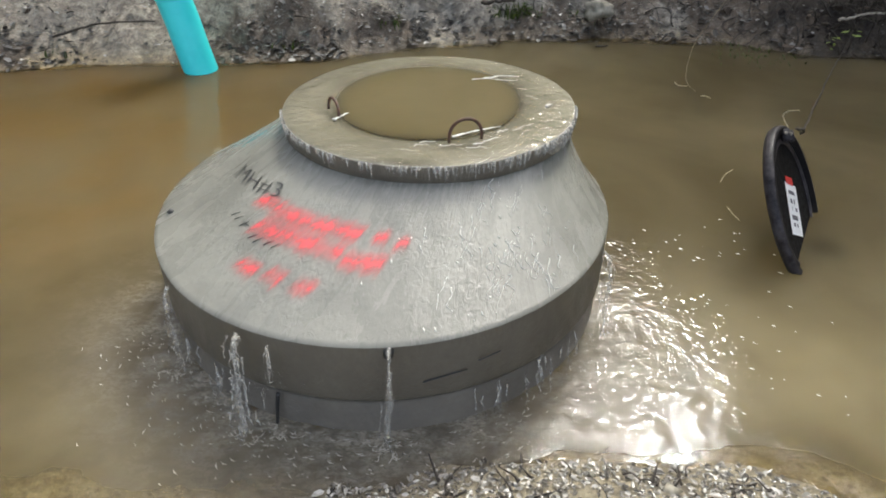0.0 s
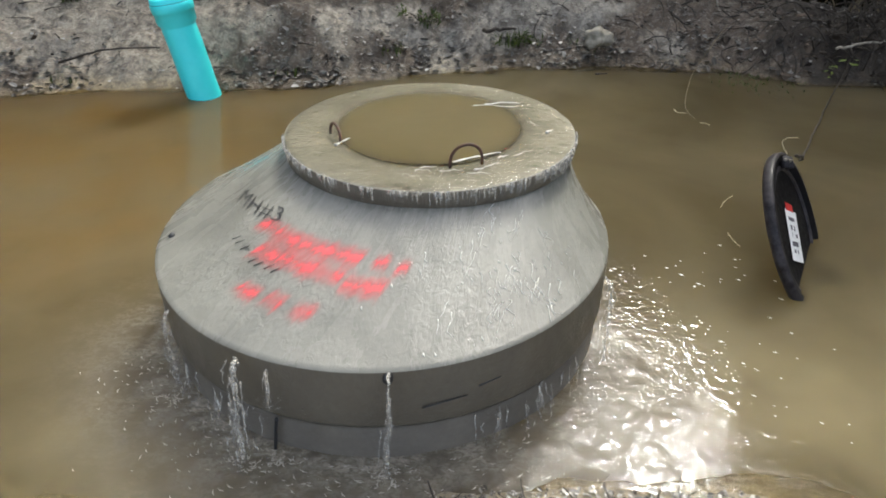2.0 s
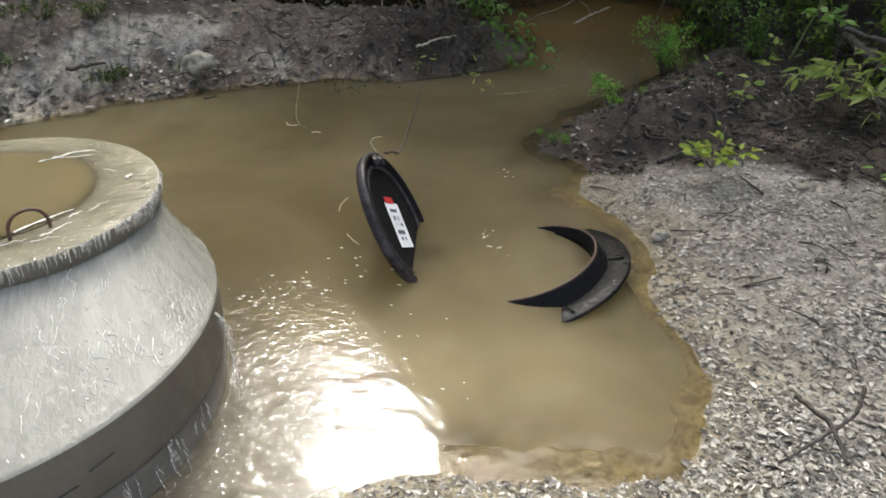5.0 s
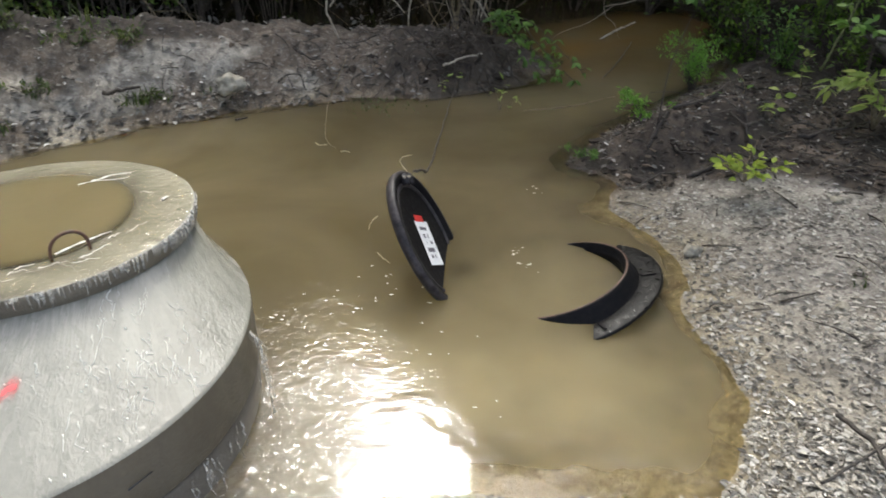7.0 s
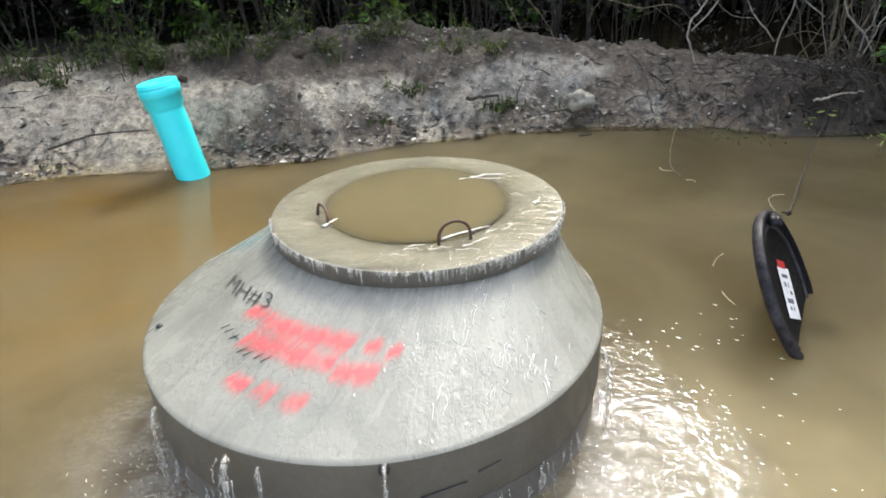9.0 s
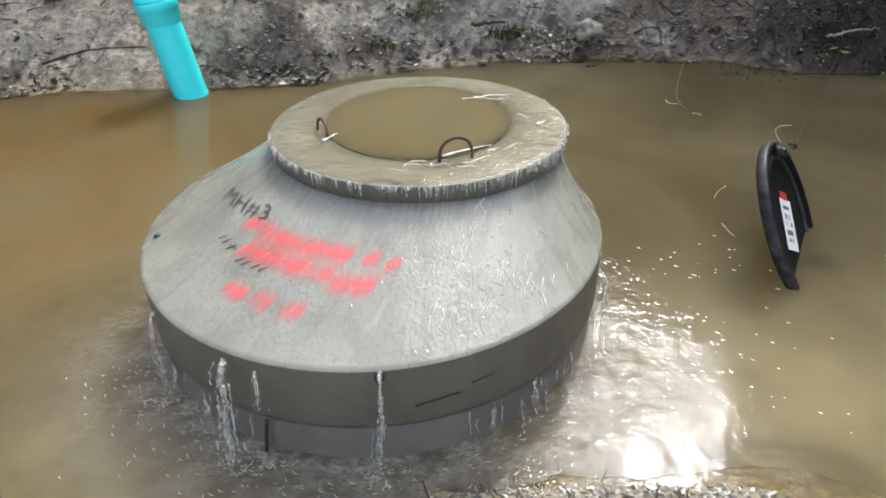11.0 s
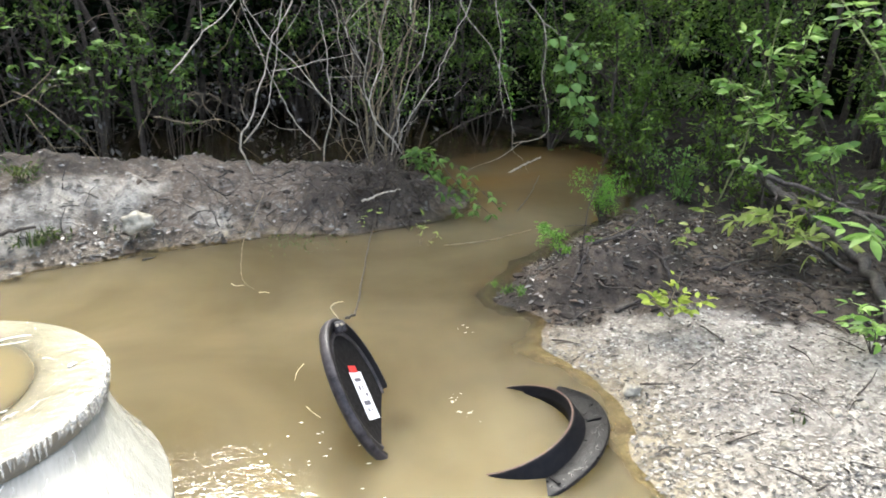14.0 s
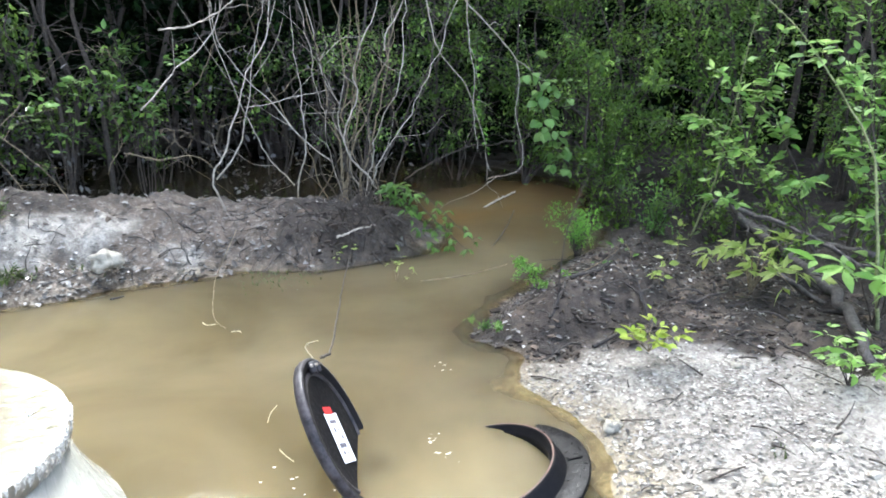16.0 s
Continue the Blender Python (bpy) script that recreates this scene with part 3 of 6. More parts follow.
CONE_T, CONE_B = 0.523, 0.336
NECK_R = 0.505


def on_cone(a, v, lift=0.0):
    """A place on the cone: a degrees round, v from neck (0) to foot (1)."""
    r = NECK_R + (BASE_R - NECK_R) * v - 0.1 * v * (1 - v) + lift
    return (BASE_C.x * v + r * math.cos(radians(a)), BASE_C.y * v + r * math.sin(radians(a)), CONE_T + (CONE_B - CONE_T) * v + lift * 0.7)


def build_manhole():
    root = thing("manhole", "wet grey precast concrete manhole cone overflowing in the pond", "manhole", pose(0, 0, 0))
    n = 128
    ang = [360 * j / n for j in range(n)]
    vs = [0, 0.02, 0.06, 0.12, 0.2, 0.3, 0.4, 0.5, 0.6, 0.7, 0.8, 0.88, 0.94, 0.975, 0.99]
    rings = [[on_cone(a, v) for a in ang] for v in vs]
    flow = [(radians(a), v, 0) for v in vs for a in ang]
    low = lambda r, z: [(BASE_C.x + r * math.cos(radians(a)), BASE_C.y + r * math.sin(radians(a)), z) for a in ang]
    rings.append(low(BASE_R, CONE_B - 0.004))
    flow += [(radians(a), 1.0, 0) for a in ang]
    V, F = rings_mesh(rings)
    F = [tuple(reversed(q)) for q in F]
    cone = mesh_ob("cone", V, F, M_CONE, root, label="streaked wet concrete cone")
    set_attr(cone, "flow", flow, "FLOAT_VECTOR")
    prof = [(BASE_R - 0.001, CONE_B - 0.004), (BASE_R, CONE_B - 0.012), (BASE_R, 0.24), (BASE_R - 0.002, 0.14), (BASE_R - 0.006, 0.128), (BASE_R - 0.02, 0.122), (BASE_R - 0.06, 0.122)]
    V, F = rings_mesh([low(r, z) for r, z in prof])
    F = [tuple(reversed(q)) for q in F]
    band = mesh_ob("base_band", V, F, M_BAND, root, label="dark soaked concrete edge")
    set_attr(band, "flow", [(radians(a), 3 * (0.4 - z), 0) for r, z in prof for a in ang], "FLOAT_VECTOR")
    prof = [(BASE_R - 0.06, 0.116), (BASE_R - 0.02, 0.114), (BASE_R - 0.012, 0.108), (BASE_R - 0.012, -0.5)]
    V, F = rings_mesh([low(r, z) for r, z in prof])
    F = [tuple(reversed(q)) for q in F]
    riser = mesh_ob("riser", V, F, M_RISER, root, label="grey-brown wet concrete riser ring")
    set_attr(riser, "flow", [(radians(a), 3 * (0.4 - z), 0) for r, z in prof for a in ang], "FLOAT_VECTOR")
    rag = lambda x, y, z: (0.005 + 1.031 * x * (1 + 0.006 * noise.noise(Vector((x * 14, y * 14, z * 9)))), -0.018 + 0.968 * y * (1 + 0.006 * noise.noise(Vector((x * 14, y * 14, z * 9 + 7)))), z)
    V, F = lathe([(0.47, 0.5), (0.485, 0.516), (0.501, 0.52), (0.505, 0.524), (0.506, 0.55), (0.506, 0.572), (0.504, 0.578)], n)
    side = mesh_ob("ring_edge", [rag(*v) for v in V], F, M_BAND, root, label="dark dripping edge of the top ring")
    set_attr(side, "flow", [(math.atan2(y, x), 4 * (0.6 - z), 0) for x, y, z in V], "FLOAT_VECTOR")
    V, F = lathe([(0.504, 0.578), (0.499, 0.58), (0.42, 0.581), (0.33, 0.579), (0.312, 0.574), (0.305, 0.56), (0.303, 0.3)], n)
    V = [rag(x, y, z + (0.003 * noise.noise(Vector((x * 6, y * 6, 3))) if z > 0.579 else 0)) for x, y, z in V]
    mesh_ob("top_ring", V, F, M_RIM, root, label="silt-stained concrete top ring under a film of water")
    # hole of a lifting pin at the foot of the cone
    bm = bmesh.new()
    bmesh.ops.create_cone(bm, cap_ends=True, segments=14, radius1=0.016, radius2=0.013, depth=0.03, matrix=pose(-0.037, -1.036, 0.318, 90, 0, 0))
    part("lifting_hole", bm, M_MARKER, root, "dark lifting-pin hole")
    bm = bmesh.new()
    bmesh.ops.create_cone(bm, cap_ends=True, segments=12, radius1=0.012, radius2=0.01, depth=0.02, matrix=Matrix.Translation(on_cone(-165.7, 0.91)) @ pose(0, 0, 0, 0, -40, 0))
    part("lifting_hole", bm, M_MARKER, root)
    # crack in the riser and mortar smears at the joint
    V, F = tube_geo(smooth_line([(-0.362, -1.013, 0.125), (-0.37, -1.012, 0.08), (-0.375, -1.012, 0.04), (-0.385, -1.012, -0.03)], 4), 0.006, 0.005, 5)
    mesh_ob("joint_strip", V, F, M_MARKER, root, label="black sealing strip hanging from the joint")
    for pts in (((0.05, -1.025, 0.2), (0.17, -0.985, 0.215)), ((0.2, -0.98, 0.245), (0.26, -0.945, 0.25))):
        V, F = tube_geo(smooth_line(pts, 4), 0.003, 0.002, 5)
        mesh_ob("surface_crack", V, F, M_MARKER, root)
    return root


manhole = build_manhole()


def handle(name, feet, top, lean):
    a, b = Vector(feet[0]), Vector(feet[1])
    m, h = (a + b) / 2, (b - a) / 2
    line = [a - Vector((0, 0, 0.03))] + [m - h * math.cos(math.pi * t / 14) * (1 + 0.12 * math.sin(math.pi * t / 14)) + (Vector((0, 0, top)) + Vector(lean)) * math.sin(math.pi * t / 14) ** 0.8 for t in range(15)] + [b - Vector((0, 0, 0.03))]
    V, F = tube_geo(line, 0.0056, 0.0056, 8)
    ob = mesh_ob(name, V, F, M_RUST)
    return tagged(ob, "bent rusty steel lifting loop in the concrete top", "lifting handle", "lifting loops")


handle("lifting_handle", ((0.092, -0.335, TOP), (0.195, -0.3, TOP)), 0.07, (0, 0.01, 0))
handle("lifting_handle", ((-0.345, -0.08, TOP), (-0.295, -0.165, TOP)), 0.045, (0, 0.02, 0))

# still water in the mouth, and the film that runs over the ring
_r = [0.0, 0.06, 0.12, 0.18, 0.23, 0.26, 0.28, 0.295, 0.31, 0.325, 0.34, 0.36, 0.38, 0.4, 0.42, 0.44, 0.46, 0.475, 0.49, 0.502]
_z = list(np.interp(_r, [0, 0.28, 0.33, 0.38, 0.43, 0.47, 0.49, 0.502], [0.586, 0.586, 0.5855, 0.585, 0.5848, 0.5845, 0.584, 0.582]))
V, F = lathe(list(zip(_r[1:], _z[1:])), 96)
V.append((0, 0, 0.586))
F = [tuple(reversed(q)) for q in F] + [(len(V) - 1, j, (j + 1) % 96) for j in range(96)]
V = [(0.005 + 1.029 * x, -0.018 + 0.966 * y, z + (0.0016 * noise.noise(Vector((x * 14, y * 14, 0))) if math.hypot(x, y) > 0.3 else 0.0004 * noise.noise(Vector((x * 9, y * 9, 5))))) for x, y, z in V]
mouth = mesh_ob("overflow_water", V, F, M_FILM)
tagged(mouth, "muddy water brimming over the concrete top ring", "water", kind="stuff")
_d = np.hypot(np.array([v[0] for v in V]), np.array([v[1] for v in V]))
set_attr(mouth, "murk", np.interp(_d, [0, 0.25, 0.29, 0.315, 0.335, 0.36, 0.4, 0.5], [0.97, 0.96, 0.92, 0.78, 0.48, 0.28, 0.18, 0.12]))
set_attr(mouth, "chop", np.interp(_d, [0, 0.3, 0.36, 0.5], [0.03, 0.08, 0.7, 1.0]))

# white ridges where the film breaks over the loops and low spots
V, F = [], []
rnd = random.Random(5)
for a, b, w in (((0.1, -0.31), (0.255, -0.215), 0.008), ((-0.305, -0.185), (-0.268, -0.14), 0.01), ((0.2, 0.225), (0.34, 0.24), 0.006), ((0.16, 0.2), (0.33, 0.2), 0.004),
                ((0.42, -0.045), (0.445, -0.035), 0.006), ((0.0, -0.35), (0.05, -0.345), 0.004), ((0.17, -0.36), (0.2, -0.35), 0.005), ((0.36, 0.05), (0.4, 0.02), 0.002),
                ((0.3, -0.24), (0.36, -0.2), 0.002),
                ((0.06, -0.37), (0.13, -0.36), 0.003), ((0.2, -0.33), (0.25, -0.3), 0.004), ((0.15, -0.385), (0.22, -0.375), 0.0024), ((-0.02, -0.37), (0.03, -0.372), 0.003), ((0.25, -0.26), (0.28, -0.24), 0.004), ((-0.06, -0.4), (0.0, -0.405), 0.0015)):
    line = [Vector((a[0] + (b[0] - a[0]) * t + rnd.uniform(-0.004, 0.004), a[1] + (b[1] - a[1]) * t + rnd.uniform(-0.009, 0.009), TOP + 0.006)) for t in (0, 0.2, 0.4, 0.6, 0.8, 1)]
    V, F = join_geo((V, F), tube_geo(smooth_line(line, 3), w * 0.7, w * 0.3, 6, 0.9, rnd))
V = [(x, y, TOP + 0.006 + (z - TOP - 0.006) * 0.5) for x, y, z in V]
tagged(mesh_ob("foam_streaks", V, F, M_FOAM_GLINT), "white foam streaks on the overflowing film of water", "foam", kind="stuff")

# curtain of drips round the top ring
V, F = [], []
for k in range(900):
    a = rnd.uniform(0, 2 * math.pi)
    n1 = noise.noise(Vector((math.cos(a) * 3, math.sin(a) * 3, 1)))
    n2 = noise.noise(Vector((math.cos(a) * 14, math.sin(a) * 14, 4)))
    pour = math.exp(-((a - 5.75) / 0.5) ** 2)
    if n2 < rnd.uniform(-0.5, 0.25) - 0.3 * pour or (math.sin(a) > -0.15 and pour < 0.3):
        continue
    l = abs(rnd.gauss(0.008, 0.014)) + 0.03 * max(0, n1) + 0.018 * pour
    r = 0.507
    line = [Vector((r * math.cos(a), r * math.sin(a), 0.583)), Vector(((r + 0.004) * math.cos(a), (r + 0.004) * math.sin(a), 0.574)), Vector(((r + 0.003) * math.cos(a), (r + 0.003) * math.sin(a), 0.574 - l * 0.5)), Vector(((r + 0.001) * math.cos(a), (r + 0.001) * math.sin(a), 0.574 - l))]
    V, F = join_geo((V, F), tube_geo(line, rnd.uniform(0.0015, 0.0065), 0.0012, 5))
V = [(0.005 + 1.031 * x, -0.018 + 0.968 * y, z) for x, y, z in V]
tagged(mesh_ob("rim_drips", V, F, M_STREAM), "clear drips running over the rim", "water", kind="stuff")


def waterfall(pts, w, seed):
    rr = random.Random(seed)
    V, F = [], []
    path = smooth_line(pts, 10)
    m = len(path)
    for k in range(34):
        i0 = rr.randrange(0, m - 6)
        seg = path[i0:i0 + rr.randrange(5, 14)]
        off = Vector((rr.gauss(0, 1) * w * 0.8, rr.gauss(0, 0.5) * w, 0))
        row = [p + off * (0.35 + 0.9 * (i0 + i) / m) + Vector((rr.gauss(0, 0.12) * w, 0, 0)) for i, p in enumerate(seg)]
        geo = tube_geo(row, w * rr.uniform(0.06, 0.2), w * 0.05, 5, 1.1, rr)
        V, F = join_geo((V, F), geo)
    V, F = join_geo((V, F), tube_geo(path, w * 0.34, w * 0.16, 7, 1.0, rr))
    for k in range(60):
        p = Vector(pts[-1]) + Vector((rr.gauss(0, 0.032), rr.gauss(0, 0.026), abs(rr.gauss(0, 0.014))))
        s = rr.uniform(0.0007, 0.0026)
        q = rr.uniform(0.6, 2.4)
        V, F = join_geo((V, F), ([p + Vector((v[0], v[1], v[2] * q)) * s for v in ((1, 0, 0), (0, 1, 0), (-1, 0, 0), (0, -1, 0), (0, 0, 1.3), (0, 0, -1.3))], [(0, 1, 4), (1, 2, 4), (2, 3, 4), (3, 0, 4), (1, 0, 5), (2, 1, 5), (3, 2, 5), (0, 3, 5)]))
    return tagged(mesh_ob("water_stream", V, F, M_STREAM), "thin stream of water falling off the concrete edge", "water", "falling streams", "stuff")


waterfall([(-0.035, -1.045, 0.335), (-0.033, -1.075, 0.31), (-0.035, -1.09, 0.2), (-0.04, -1.1, 0.08), (-0.04, -1.105, 0.0)], 0.011, 1)
waterfall([(-0.45, -1.0, 0.335), (-0.45, -1.03, 0.31), (-0.455, -1.05, 0.2), (-0.46, -1.06, 0.1), (-0.46, -1.065, 0.0)], 0.02, 2)
waterfall([(-0.36, -1.03, 0.325), (-0.36, -1.045, 0.3), (-0.362, -1.05, 0.25), (-0.364, -1.05, 0.2)], 0.007, 3)
waterfall([(-0.71, -0.8, 0.33), (-0.72, -0.815, 0.3), (-0.725, -0.82, 0.2), (-0.725, -0.82, 0.0)], 0.008, 4)


def edge_drips(a0, a1, n, seed):
    """Ragged threads of water that fall from the joint to the pond."""
    rr = random.Random(seed)
    V, F = [], []
    for k in range(n):
        a = radians(rr.uniform(a0, a1))
        if noise.noise(Vector((a * 9, seed, 0))) < rr.uniform(-0.3, 0.4):
            continue
        r, top = BASE_R + rr.uniform(-0.012, 0.03), 0.128 - abs(rr.gauss(0, 0.02))
        foot = max(0.0, top - rr.uniform(0.02, 0.14))
        line = [Vector((BASE_C.x + (r + 0.012 * t) * math.cos(a), BASE_C.y + (r + 0.012 * t) * math.sin(a), top + (foot - top) * t)) + Vector((rr.gauss(0, 0.004), rr.gauss(0, 0.003), 0)) for t in (0, 0.25, 0.5, 0.75, 1)]
        V, F = join_geo((V, F), tube_geo(line, rr.uniform(0.001, 0.0038), 0.0008, 5, 1.0, rr))
    return tagged(mesh_ob("joint_drips", V, F, M_STREAM), "ragged threads of water dripping from the concrete joint", "water", "dripping joints", "stuff")


edge_drips(-70, -34, 70, 41)
edge_drips(-128, -108, 24, 42)
edge_drips(-165, -128, 26, 43)
waterfall([(0.585, -0.57, 0.335), (0.605, -0.585, 0.3), (0.61, -0.59, 0.2), (0.615, -0.59, 0.0)], 0.012, 6)

# splash beads round the foot, then flecks and specks of foam and painted sparkle
BEAD_V = ((1, 0, 0), (0, 1, 0), (-1, 0, 0), (0, -1, 0), (0, 0, 1), (0, 0, -1))
BEAD_F = [(0, 1, 4), (1, 2, 4), (2, 3, 4), (3, 0, 4), (1, 0, 5), (2, 1, 5), (3, 2, 5), (0, 3, 5)]
V, F = [], []
for k in range(420):
    a, r = rnd.uniform(-2.9, 0.3), BASE_R + abs(rnd.gauss(0, 0.035))
    p = Vector((BASE_C.x + r * math.cos(a), BASE_C.y + r * math.sin(a), abs(rnd.gauss(0, 0.012)) + 0.003))
    s = rnd.uniform(0.0006, 0.0022)
    o = len(V)
    V += [p + Vector(v) * s for v in BEAD_V]
    F += [tuple(i + o for i in f) for f in BEAD_F]
tagged(mesh_ob("splash_beads", V, F, M_STREAM), "splashing water beads round the foot of the concrete", "water", kind="stuff")
# flecks of foam, and pale dabs where wavelets would mirror the sky
V, F = [], []
ENDS = ((-0.04, -1.105), (-0.46, -1.065), (-0.36, -1.065), (-0.75, -0.84))
for k in range(420):
    a, r = radians(rnd.uniform(-155, -45)), BASE_R + 0.02 + abs(rnd.gauss(0, 0.13))
    p = Vector((BASE_C.x + r * math.cos(a), BASE_C.y + r * math.sin(a), 0))
    if k % 3 == 0:
        p.x, p.y = ENDS[k % 4][0] + rnd.gauss(0, 0.028), ENDS[k % 4][1] + rnd.gauss(0, 0.024)
    p.z = float(water_height(np.array([p.x]), np.array([p.y]))[0]) + 0.0015
    b = a + math.pi / 2 + rnd.gauss(0, 0.5)
    e1, e2 = Vector((math.cos(b), math.sin(b), 0)), Vector((-math.sin(b), math.cos(b), 0))
    s, q = rnd.uniform(0.0008, 0.0024), rnd.uniform(2.5, 7)
    o = len(V)
    V += [p + e1 * v[0] * s * q + e2 * (v[1] * s + 0.25 * s * q * v[0] ** 2) + Vector((0, 0, v[2] * s * 0.3)) for v in BEAD_V]
    F += [tuple(i + o for i in f) for f in BEAD_F]
tagged(mesh_ob("foam_flecks", V, F, M_FOAM_GLINT_DULL, smooth=False), "dull flecks for foam and sky glints on ripples round the manhole", "foam", kind="stuff")
# sun sparkles beside the glint, laid on the water as white specks
V, F = [], []
for k in range(110):
    t = rnd.random() ** 1.7
    p = Vector((0.7 + 0.6 * t + rnd.gauss(0, 0.12), -0.85 + 0.95 * rnd.random() ** 1.3 + rnd.gauss(0, 0.06), 0.003))
    if (p.xy - BASE_C).length < BASE_R + 0.02:
        continue
    s, q = rnd.uniform(0.0012, 0.004), rnd.uniform(1.4, 3.6)
    o = len(V)
    V += [p + Vector((0.85 * v[0] * s * q + 0.5 * v[1] * s, -0.5 * v[0] * s * q + 0.85 * v[1] * s, v[2] * s * 0.12)) for v in BEAD_V]
    F += [tuple(i + o for i in f) for f in BEAD_F]
tagged(mesh_ob("foam_specks", V, F, M_FOAM_GLINT, smooth=False), "small white specks standing in for sun sparkles on the water", "foam", kind="stuff")

V, F = [], []
for cx, cy, n in ((1.83, -0.1, 7), (1.86, 0.02, 8), (2.27, 0.53, 6)):
    for k in range(n):
        p, s, q = Vector((cx + rnd.gauss(0, 0.02), cy + rnd.gauss(0, 0.035), 0.003)), rnd.uniform(0.002, 0.005), rnd.uniform(1.2, 3.0)
        o = len(V)
        V += [p + Vector((v[0] * s * q, v[1] * s, v[2] * s * 0.12)) for v in BEAD_V]
        F += [tuple(i + o for i in f) for f in BEAD_F]
tagged(mesh_ob("foam_specks", V, F, M_FOAM_GLINT_DULL, smooth=False), "little rafts of dull foam on still water", "foam", kind="stuff")

# sky glints on the cone's running film, drawn as white squiggles
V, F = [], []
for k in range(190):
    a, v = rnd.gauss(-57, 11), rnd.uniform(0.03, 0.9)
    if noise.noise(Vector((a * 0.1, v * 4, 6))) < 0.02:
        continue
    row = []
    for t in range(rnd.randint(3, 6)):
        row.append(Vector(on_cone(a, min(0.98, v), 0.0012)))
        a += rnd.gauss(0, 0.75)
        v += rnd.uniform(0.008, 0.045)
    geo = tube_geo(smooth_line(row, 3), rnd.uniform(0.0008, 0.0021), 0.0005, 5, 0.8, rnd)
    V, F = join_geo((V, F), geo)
tagged(mesh_ob("running_water", V, F, M_FOAM_GLINT), "white squiggles standing in for sky glints on the wet cone", "water", kind="stuff")
# sparkles on the same film, drawn as white beads
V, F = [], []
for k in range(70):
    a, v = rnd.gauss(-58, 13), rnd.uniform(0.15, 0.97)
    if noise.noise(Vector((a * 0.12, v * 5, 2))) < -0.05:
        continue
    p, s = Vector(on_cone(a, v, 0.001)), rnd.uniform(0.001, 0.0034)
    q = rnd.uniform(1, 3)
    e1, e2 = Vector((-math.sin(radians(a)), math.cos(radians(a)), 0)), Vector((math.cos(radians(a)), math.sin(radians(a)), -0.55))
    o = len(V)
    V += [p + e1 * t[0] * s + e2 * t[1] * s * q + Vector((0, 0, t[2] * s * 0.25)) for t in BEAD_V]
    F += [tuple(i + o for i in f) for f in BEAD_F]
tagged(mesh_ob("running_beads", V, F, M_FOAM_GLINT), "white beads standing in for sparkles on the wet cone", "water", kind="stuff")

# ---- writing on the cone ----


def spray_bar(a0, a1, v0, v1, slant, seed):
    """A smeared word: a band of paint on the cone with ragged ends."""
    n, k = max(4, int((a1 - a0) * 1.6)), 6
    rr = random.Random(seed)
    V, F, cov, flow = [], [], [], []
    for i in range(n + 1):
        a = a0 + (a1 - a0) * i / n
        lo, hi = v0 + slant * i / n - 0.02 - rr.uniform(0, 0.02), v1 + slant * i / n + 0.02 + rr.uniform(0, 0.04)
        for j in range(k + 1):
            v = lo + (hi - lo) * j / k
            V.append(on_cone(a - 3.5 * (v - v0) / 0.1 * 0.4, v, 0.0025))
            edge = min(1, j / 3, (k - j) / 3) * min(1, i / 2, (n - i) / 2)
            cov.append(max(0, edge * (0.75 + 0.5 * noise.noise(Vector((a * 0.35, v * 9, seed))))))
            flow.append((radians(a), v, 0))
    F = [(i * (k + 1) + j, i * (k + 1) + j + 1, (i + 1) * (k + 1) + j + 1, (i + 1) * (k + 1) + j) for i in range(n) for j in range(k)]
    ob = mesh_ob("spray_paint", V, F, M_RED, manhole, label="smeared red spray-paint lettering")
    set_attr(ob, "cover", cov)
    set_attr(ob, "flow", flow, "FLOAT_VECTOR")
    return ob


spray_bar(-140, -131, 0.36, 0.44, -0.03, 1)
spray_bar(-131, -98, 0.33, 0.43, 0.0, 2)
spray_bar(-96, -90, 0.36, 0.43, 0.01, 3)
spray_bar(-89, -84, 0.4, 0.465, 0.0, 4)
spray_bar(-132, -122, 0.46, 0.57, 0.0, 5)
spray_bar(-123, -100, 0.44, 0.545, 0.02, 6)
spray_bar(-101, -88, 0.49, 0.6, 0.03, 7)
spray_bar(-127, -119, 0.7, 0.765, 0.0, 8)
spray_bar(-118, -111, 0.69, 0.76, 0.0, 9)
spray_bar(-109, -102.5, 0.7, 0.77, 0.01, 10)


def cone_text(text, a0, v0, a_per, v_per, slant):
    cu = bpy.data.curves.new("marker_text", "FONT")
    cu.body, cu.size = text, 1.0
    cu.offset = -0.015
    tmp = bpy.data.objects.new("marker_text_source", cu)
    scene.collection.objects.link(tmp)
    me = bpy.data.meshes.new_from_object(tmp.evaluated_get(bpy.context.evaluated_depsgraph_get()))
    bpy.data.objects.remove(tmp)
    V = [on_cone(a0 + a_per * (p.co.x - 0.35 * p.co.y), v0 + slant * p.co.x - v_per * p.co.y, 0.0035) for p in me.vertices]
    F = [tuple(p.vertices) for p in me.polygons]
    bpy.data.meshes.remove(me)
    return mesh_ob("marker_writing", V, F, M_MARKER, manhole, False, "handwritten black marker letters")


cone_text("MH#3", -161, 0.47, 11, 0.14, -0.055)
for i in range(4):
    for j in range(2):
        a, v = -143 + 6.2 * i, 0.53 + 0.008 * i + 0.02 * (i == 2)
        line = [on_cone(a + 2.6 * j + 1.8 * t, v + 0.05 - 0.05 * t, 0.003) for t in (0, 0.5, 1)]
        if (i, j) == (1, 1):
            line = [on_cone(a + t * 3, v + 0.02, 0.003) for t in (0, 1)]
        V, F = tube_geo(line, 0.0016, 0.0012, 5)
        mesh_ob("marker_writing", V, F, M_MARKER, manhole)

# ---- turquoise pipe ----
pipe = thing("sewer_pipe", "turquoise plastic sewer pipe with bell end leaning out of the water", "pipe")
